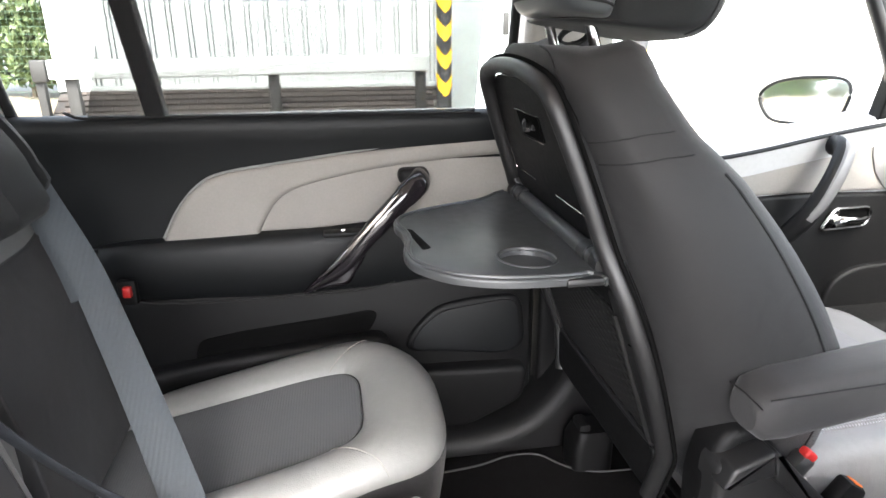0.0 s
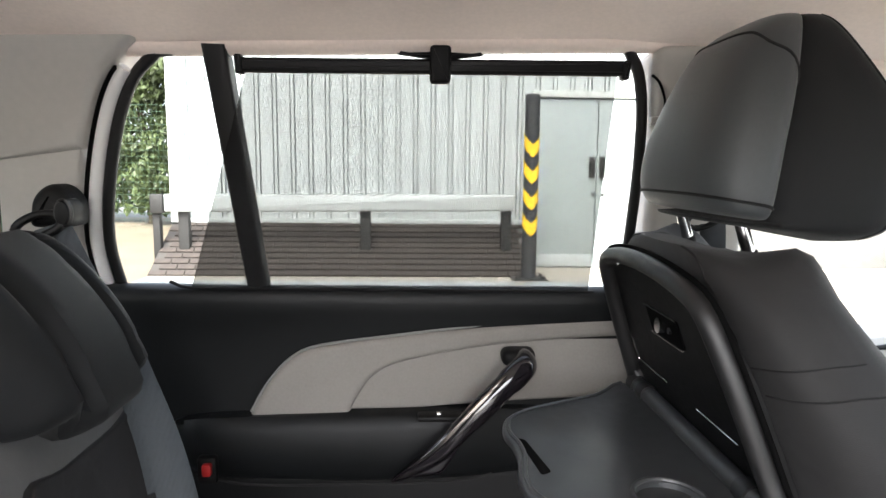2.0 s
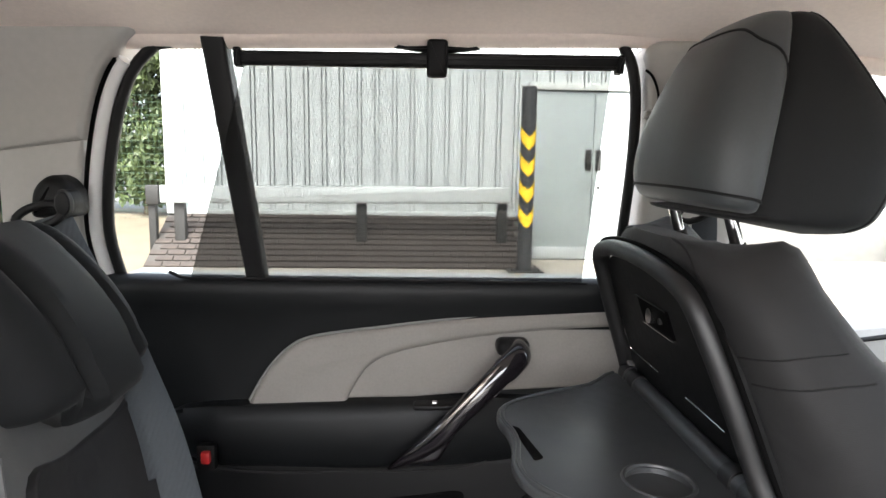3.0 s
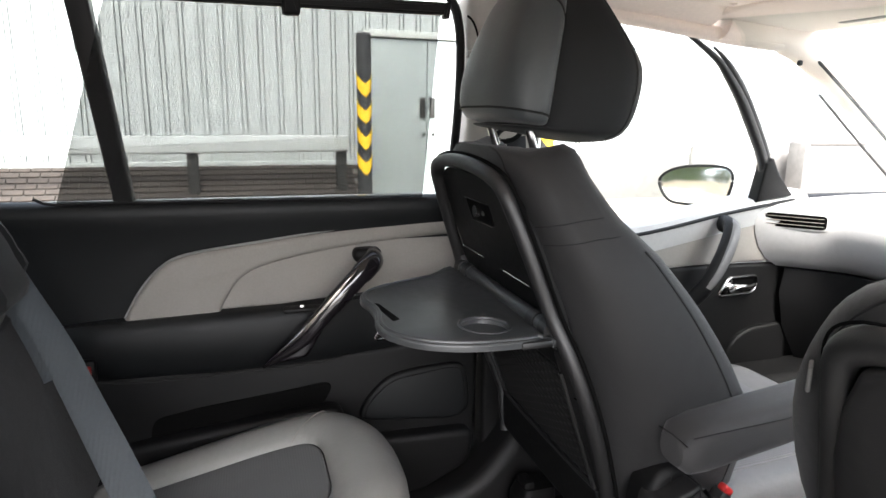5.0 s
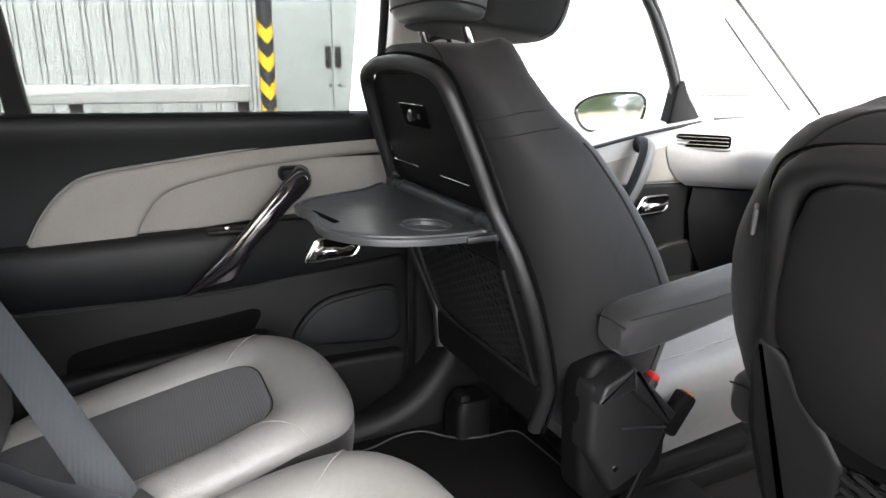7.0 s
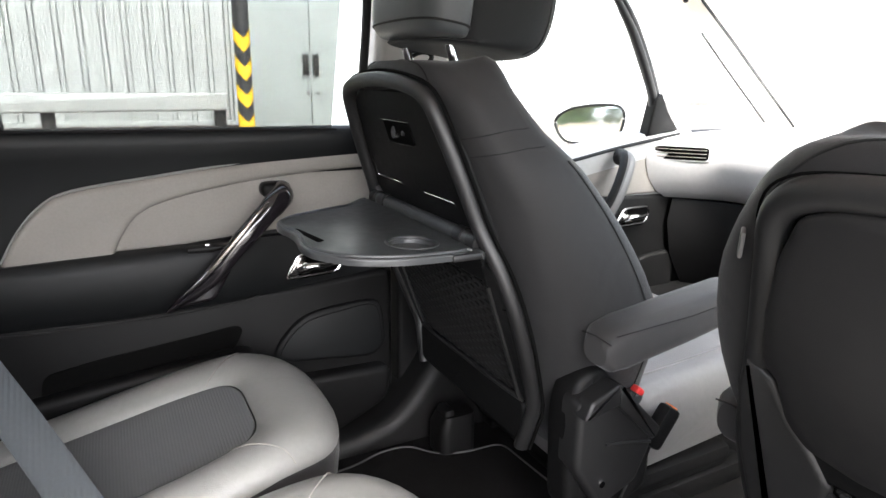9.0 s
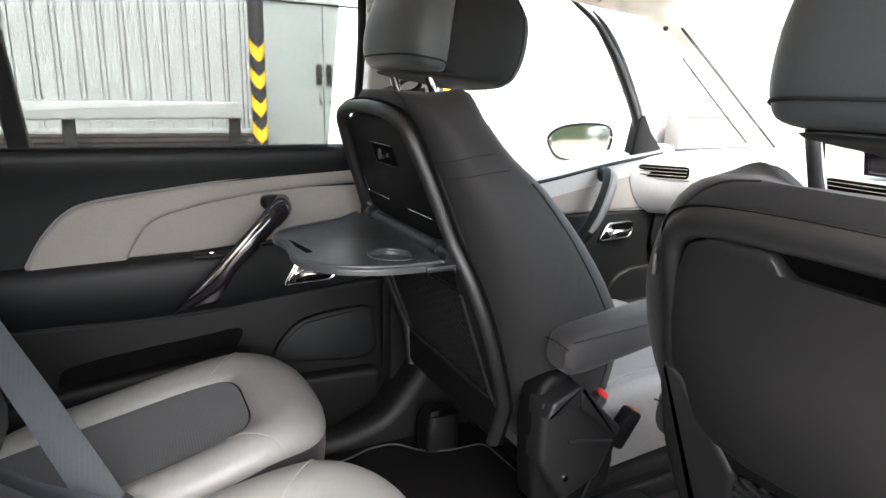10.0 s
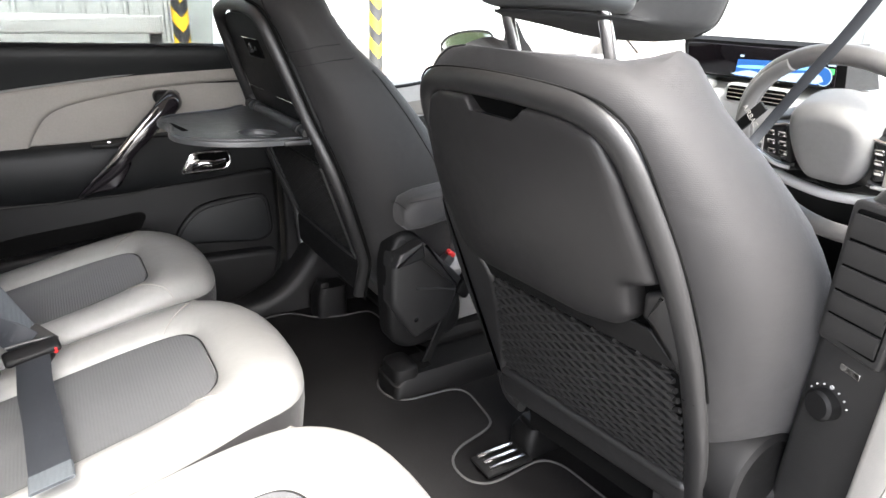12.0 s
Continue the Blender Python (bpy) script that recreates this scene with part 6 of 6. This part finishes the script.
vent(1.062, 1.184, 1.008, turn=0.85)
vent(0.53, 0.70, 1.030)
vent(0.31, 0.48, 1.030)
vent(-0.34, -0.20, 1.008)
hood = part("display_hood", loft([[Vector((x, y, z)) for x, z in ((1.43, 1.062), (1.405, 1.150), (1.415, 1.160), (1.52, 1.150), (1.58, 1.062))] for y in (0.205, 0.22, 0.42, 0.60, 0.625)]), PLASTIC, dash, "black display hood")
sm = lambda u, v, w: Vector((1.4265 - 0.28 * (v - 1.066) - w, u, v))
part("display", prism(rounded([(0.225, 1.068), (0.612, 1.068), (0.612, 1.142), (0.225, 1.142)], 0.006), sm, -0.004, 0.003, 0.001), PIANO, hood, "black display glass")
part("display_picture", prism([(0.262, 1.070), (0.472, 1.070), (0.462, 1.110), (0.262, 1.118)], sm, 0.0, 0.0040, 0.0004), SCREEN, hood, "lit blue display")
part("display_picture", prism([(p[0], p[1]) for p in spline([(0.264, 1.108), (0.33, 1.104), (0.40, 1.100), (0.455, 1.096), (0.462, 1.090), (0.40, 1.092), (0.33, 1.097), (0.264, 1.102)], 3, True)], sm, 0.003, 0.0047, 0.0003), SCREENPALE, hood)
part("display_picture", prism([(p[0], p[1]) for p in spline([(0.266, 1.072), (0.466, 1.072), (0.460, 1.080), (0.43, 1.086), (0.40, 1.083), (0.36, 1.092), (0.32, 1.090), (0.266, 1.096)], 3, True)], sm, 0.003, 0.0050, 0.0003), SCREENWHITE, hood)
part("display_dial", prism([(0.250 + 0.018 * math.cos(a), 1.090 + 0.020 * math.sin(a)) for a in (6.283 * i / 24 for i in range(24))], sm, 0.0, 0.0046, 0.0005), SCREEN, hood)
part("dial_ring", tube([sm(0.250 + 0.018 * math.cos(a), 1.090 + 0.020 * math.sin(a), 0.005) for a in (6.283 * i / 28 for i in range(28))], 0.0010, 5, closed=True), SCREENWHITE, hood)
part("display_mark", prism([(0.446, 1.116), (0.456, 1.116), (0.456, 1.121), (0.446, 1.121)], sm, 0.0, 0.0045, 0.0004), SCREENWHITE, hood)
part("display_bar", prism([(0.228, 1.096), (0.240, 1.096), (0.240, 1.108), (0.228, 1.108)], sm, 0.0, 0.0045, 0.0005), SCREENGREEN, hood)
part("display_bar", prism([(0.226, 1.113), (0.242, 1.113), (0.242, 1.117), (0.226, 1.117)], sm, 0.0, 0.0045, 0.0005), SCREENWHITE, hood)

WC = Vector((1.120, 0.032, 0.990))
WR = Euler((0, radians(-24), 0)).to_matrix()
wheel = thing("steering_wheel", "pale grey steering wheel with silver trim and button pods", "steering wheel", at=tuple(WC))
wp = lambda u, v, w=0.0: WC + WR @ Vector((w, u, v))
ringp = [wp(0.187 * math.cos(a), 0.182 * math.sin(a) * (1.0 if math.sin(a) > -0.7 else 0.96)) for a in (2 * math.pi * i / 64 for i in range(64))]
part("rim", tube(ringp, 0.0170, 14, closed=True, up=(1, 0, 0)), RIM, wheel, "smooth grey leather rim")
part("rim_facing", tube([wp(0.184 * math.cos(a), 0.180 * math.sin(a), -0.008) for a in (math.pi * (-0.16 + 0.52 * i / 24) for i in range(25))], 0.0135, 12), RIMPALE, wheel, "pale grey leather facing of the rim")
hub = [(0.072, 0.062), (0.056, 0.098), (0.0, 0.112), (-0.056, 0.098), (-0.072, 0.062), (-0.064, 0.004), (-0.040, -0.036), (0.0, -0.042), (0.040, -0.036), (0.064, 0.004)]
part("hub", prism([(p[0], p[1]) for p in spline(hub, 5, True)], lambda u, v, w: wp(u, v, -w), -0.02, 0.052, 0.030, 8), RIMPALE, wheel, "pale grey padded airbag cover")
part("hub_back", prism(rounded([(0.13, 0.05), (0.06, 0.07), (-0.06, 0.07), (-0.13, 0.05), (-0.10, -0.07), (0.10, -0.07)], 0.03), lambda u, v, w: wp(u, v, -w), -0.03, 0.012, 0.01), SHELL, wheel)
for sg in (1, -1):
    pod = part("button_pod", prism(rounded([(sg * 0.068, 0.058), (sg * 0.118, 0.050), (sg * 0.128, -0.006), (sg * 0.068, -0.024)], 0.010), lambda u, v, w: wp(u, v, -w), -0.01, 0.034, 0.008), SHELL, wheel, "dark pod of wheel buttons")
    part("pod_trim", tube([wp(sg * u, v, -0.034) for u, v in ((0.072, 0.060), (0.116, 0.052), (0.125, -0.004))], 0.0025, 6), CHROME, pod)
    for k in range(6):
        part("button", box(tuple(wp(sg * (0.082 + 0.022 * (k % 2)), 0.040 - 0.019 * (k // 2), -0.036)), (0.007, 0.016, 0.011), 0.0035, 3, turn=WR), CHROME, pod)
    part("roller", tube([wp(sg * 0.128, 0.030, -0.030), wp(sg * 0.128, 0.012, -0.030)], 0.008, 14), CHROME, pod, "bright thumb roller")
    part("spoke", tube(spline([wp(sg * 0.06, -0.03, -0.020), wp(sg * 0.12, -0.045, -0.012), wp(sg * 0.180, -0.020, -0.002)], 5), 0.014, 10, flat=0.6), SHELL, wheel)
    part("spoke_trim", tube(spline([wp(sg * 0.072, -0.030, -0.034), wp(sg * 0.10, -0.024, -0.038), wp(sg * 0.140, -0.010, -0.030)], 5), 0.005, 8, flat=0.7), SILVER, wheel, "satin spoke trim")
part("lower_trim", tube(spline([wp(0.170, -0.040, -0.006), wp(0.105, -0.058, -0.022), wp(0.03, -0.068, -0.030), wp(-0.03, -0.068, -0.030), wp(-0.105, -0.058, -0.022), wp(-0.170, -0.040, -0.006)], 6), 0.012, 12, flat=0.8), SILVER, wheel, "satin silver bar below the hub")
solo("steering_column", tube([WC + Vector((0.02, 0, -0.02)), WC + Vector((0.30, 0, -0.13))], 0.06, 16, flat=0.8), PLASTIC, "black steering column shroud", "steering column")
con = thing("lower_console", "dark console below the dashboard between the seats", "console", at=(1.4, MID, 0.4))
part("body", box((1.40, MID, 0.56), (0.30, 0.30, 0.34), 0.04, 3), PLASTIC, con)
part("tray", box((1.33, MID, 0.74), (0.20, 0.26, 0.03), 0.012), SHELL, con)

solo("wall_front", box((2.03, MID, 0.70), (0.06, 1.60, 0.72), 0.02), VOID, "black bulkhead ahead of the dashboard", "wall", "structure")
solo("wall_front_far", box((1.72, 1.235, 0.72), (0.62, 0.08, 0.68), 0.02), PLASTIC, "black footwell side of the far side", "wall", "structure")
solo("wall_front_near", box((1.72, -0.395, 0.72), (0.62, 0.08, 0.68), 0.02), PLASTIC, "black footwell side of the near side", "wall", "structure")
solo("bonnet", grid_sheet([1.98, 2.3, 2.7, 3.0], [-0.8, -0.4, 0.0, 0.4, 0.8], lambda u, v: Vector((u, MID + v, 1.02 - 0.16 * (u - 1.98) ** 1.5 - 0.05 * (v / 0.8) ** 2)), (0, 0, -0.02)), WHITEPAINT, "white car bonnet", "bonnet", "structure")

# driver's belt and the near middle pillar with its air vent
db = thing("driver_belt", "dark driver's belt with a small tag hanging by the seat", "seat belt", at=(0.72, -0.24, 1.3))
part("webbing", strap(spline([(0.80, -0.23, 1.46), (0.80, -0.115, 1.231), (0.80, -0.06, 1.14), (0.80, -0.015, 1.064), (0.78, 0.0, 1.02)], 5), 0.014, (0.3, -0.6, -0.4), 0.0015), WEBDARK, db)
part("tag", box((0.795, 0.006, 1.076), (0.006, 0.046, 0.016), 0.002, turn=Euler((radians(-48), 0, 0)).to_matrix()), PLASTIC, db, "black tag lettered AIRBAG")
tc = bpy.data.curves.new("tag_text", "FONT")
tc.body, tc.size, tc.align_x, tc.align_y, tc.extrude = "AIRBAG", 0.0105, "CENTER", "CENTER", 0.0003
tx = new("tag_text", tc)
tx.data.materials.append(PILLAR)
tx.matrix_world = Matrix.Translation((0.7912, 0.006, 1.076)) @ Matrix(((0, 0, -1, 0), (-1, 0, 0, 0), (0, 1, 0, 0), (0, 0, 0, 1))) @ Euler((0, 0, radians(-48))).to_matrix().to_4x4()
tx.parent = db
tx.matrix_parent_inverse = Matrix.Translation((-0.72, 0.24, -1.3))

npil = thing("pillar_middle_near", "grey middle pillar carrying a rear air vent and dial", "pillar", kind="structure", at=(0.62, -0.33, 0.4))
NT = Matrix.Translation((0.590, -0.262, 0.0)) @ Euler((0, 0, radians(-14))).to_matrix().to_4x4()
nm = lambda u, v, w: NT @ Vector((-w, -u, v)) + Vector((-0.22 * (v - 0.9), 0.10 * (1.0 - v), 0))
part("trim", prism(rounded([(-0.012, 0.40), (-0.012, 0.70), (-0.006, 1.05), (0.02, 1.085), (0.12, 1.085), (0.12, 0.40)], 0.02), nm, -0.10, 0.0, 0.012), GREYTRIM, npil, "grey moulded pillar trim")
part("upper_trim", prism([(0.0, 1.07), (-0.01, 1.50), (0.13, 1.50), (0.12, 1.07)], nm, -0.10, -0.01, 0.01), PILLAR, npil)
vb = part("vent_frame", prism(rounded([(-0.004, 0.906), (-0.004, 1.060), (0.068, 1.060), (0.068, 0.900)], 0.008), nm, -0.01, 0.007, 0.004), GREYTRIM, npil, "framed pillar vent")
part("mouth", prism(rounded([(0.004, 0.914), (0.004, 1.052), (0.062, 1.052), (0.062, 0.910)], 0.004), nm, 0.0, 0.0085, 0.001), VOID, vb)
for k in range(5):
    zz = 0.926 + 0.0272 * k
    rows4 = [[nm(u, zz + dz, w) for dz, w in ((-0.0125, 0.0070), (-0.0120, 0.0095), (0.0, 0.0120), (0.0120, 0.0110), (0.0125, 0.0070))] for u in (0.005, 0.007, 0.033, 0.059, 0.061)]
    part("slat", loft(rows4), GREYTRIM, vb, "broad grey vent slat")
dial = part("fan_dial", tube([nm(0.026, 0.830, 0.0), nm(0.026, 0.830, 0.013), nm(0.026, 0.830, 0.016), nm(0.026, 0.830, 0.0162)], 0.017, 28, radii=[0.0175, 0.0168, 0.0135, 0.004]), PLASTIC, npil, "round fan dial")
for k in range(7):
    a = radians(20 + 23 * k)
    part("mark", tube([nm(0.026 + 0.023 * math.cos(a), 0.830 + 0.023 * math.sin(a), 0.0), nm(0.026 + 0.023 * math.cos(a), 0.830 + 0.023 * math.sin(a), 0.0015)], 0.0010 if k != 3 else 0.0022, 8), DASH, dial)
part("badge", prism(rounded([(0.028, 0.880), (0.028, 0.888), (0.050, 0.886), (0.050, 0.878)], 0.002), nm, 0.0, 0.002, 0.0005), CHROME, dial)
part("outer_edge", prism(rounded([(0.085, 0.40), (0.075, 1.10), (0.14, 1.10), (0.15, 0.40)], 0.01), nm, -0.06, 0.012, 0.010), PILLAR, npil, "pale outer edge of the pillar")
part("recline_knob", loft([[Vector((0.610 + 0.066 * math.cos(a) * k, y, 0.690 + 0.064 * math.sin(a) * k)) for a in (2 * math.pi * i / 28 for i in range(28))] for y, k in ((-0.140, 0.95), (-0.212, 1.0), (-0.222, 0.95), (-0.226, 0.84), (-0.221, 0.78), (-0.220, 0.3))]), PLASTIC, dseat, "dark round recline knob")
part("side_cover", prism(rounded([(0.54, 0.46), (0.54, 0.60), (0.62, 0.64), (1.05, 0.60), (1.05, 0.44)], 0.04), lambda u, v, w: Vector((u, -0.16 - w, v)), 0.0, 0.05, 0.014), PLASTIC, dseat)

# driver's door, closed, ahead of the near pillar
ddoor = thing("driver_door", "dark driver's door, closed", "car door", "car doors", at=(1.0, -0.36, 0.4))
part("door_card", box((1.06, -0.375, 0.72), (0.80, 0.06, 0.66), 0.02), PLASTIC, ddoor)
part("upper_rail", box((1.06, -0.375, 1.055), (0.80, 0.06, 0.02), 0.008), DASH, ddoor)
part("window_pane", box((1.0, -0.335, 1.28), (0.62, 0.004, 0.40), 0.001), PANE, ddoor).visible_shadow = False

# ---- paving bricks of the bank ----
bw, bl = 0.095, 0.215
rows_n = 10
brick_meshes = []
for k in range(2):
    t = box((0, 0, 0), (bl - 0.010, bw - 0.016, 0.03), 0.006, 1)
    me = bpy.data.meshes.new("brick")
    for f in t.faces:
        f.smooth = False
    t.to_mesh(me)
    t.free()
    me.materials.append(BRICK)
    brick_meshes.append(me)
slope = math.atan2(BZ, B1 - B0)
rng = random.Random(3)
for r in range(rows_n):
    s = (r + 0.5) / rows_n
    x = -3.20 + (0.1 if r % 2 else 0.0)
    while x < 1.2:
        b = new("brick", brick_meshes[(r + int(x * 7)) % 2])
        b.parent = bank
        c = on_bank(x + bl / 2, s, 0.006 + rng.uniform(-0.003, 0.004)) - Vector((-1, 7.95, 0))
        b.location = c
        b.rotation_euler = (slope, rng.uniform(-0.01, 0.01), 0)
        x += bl
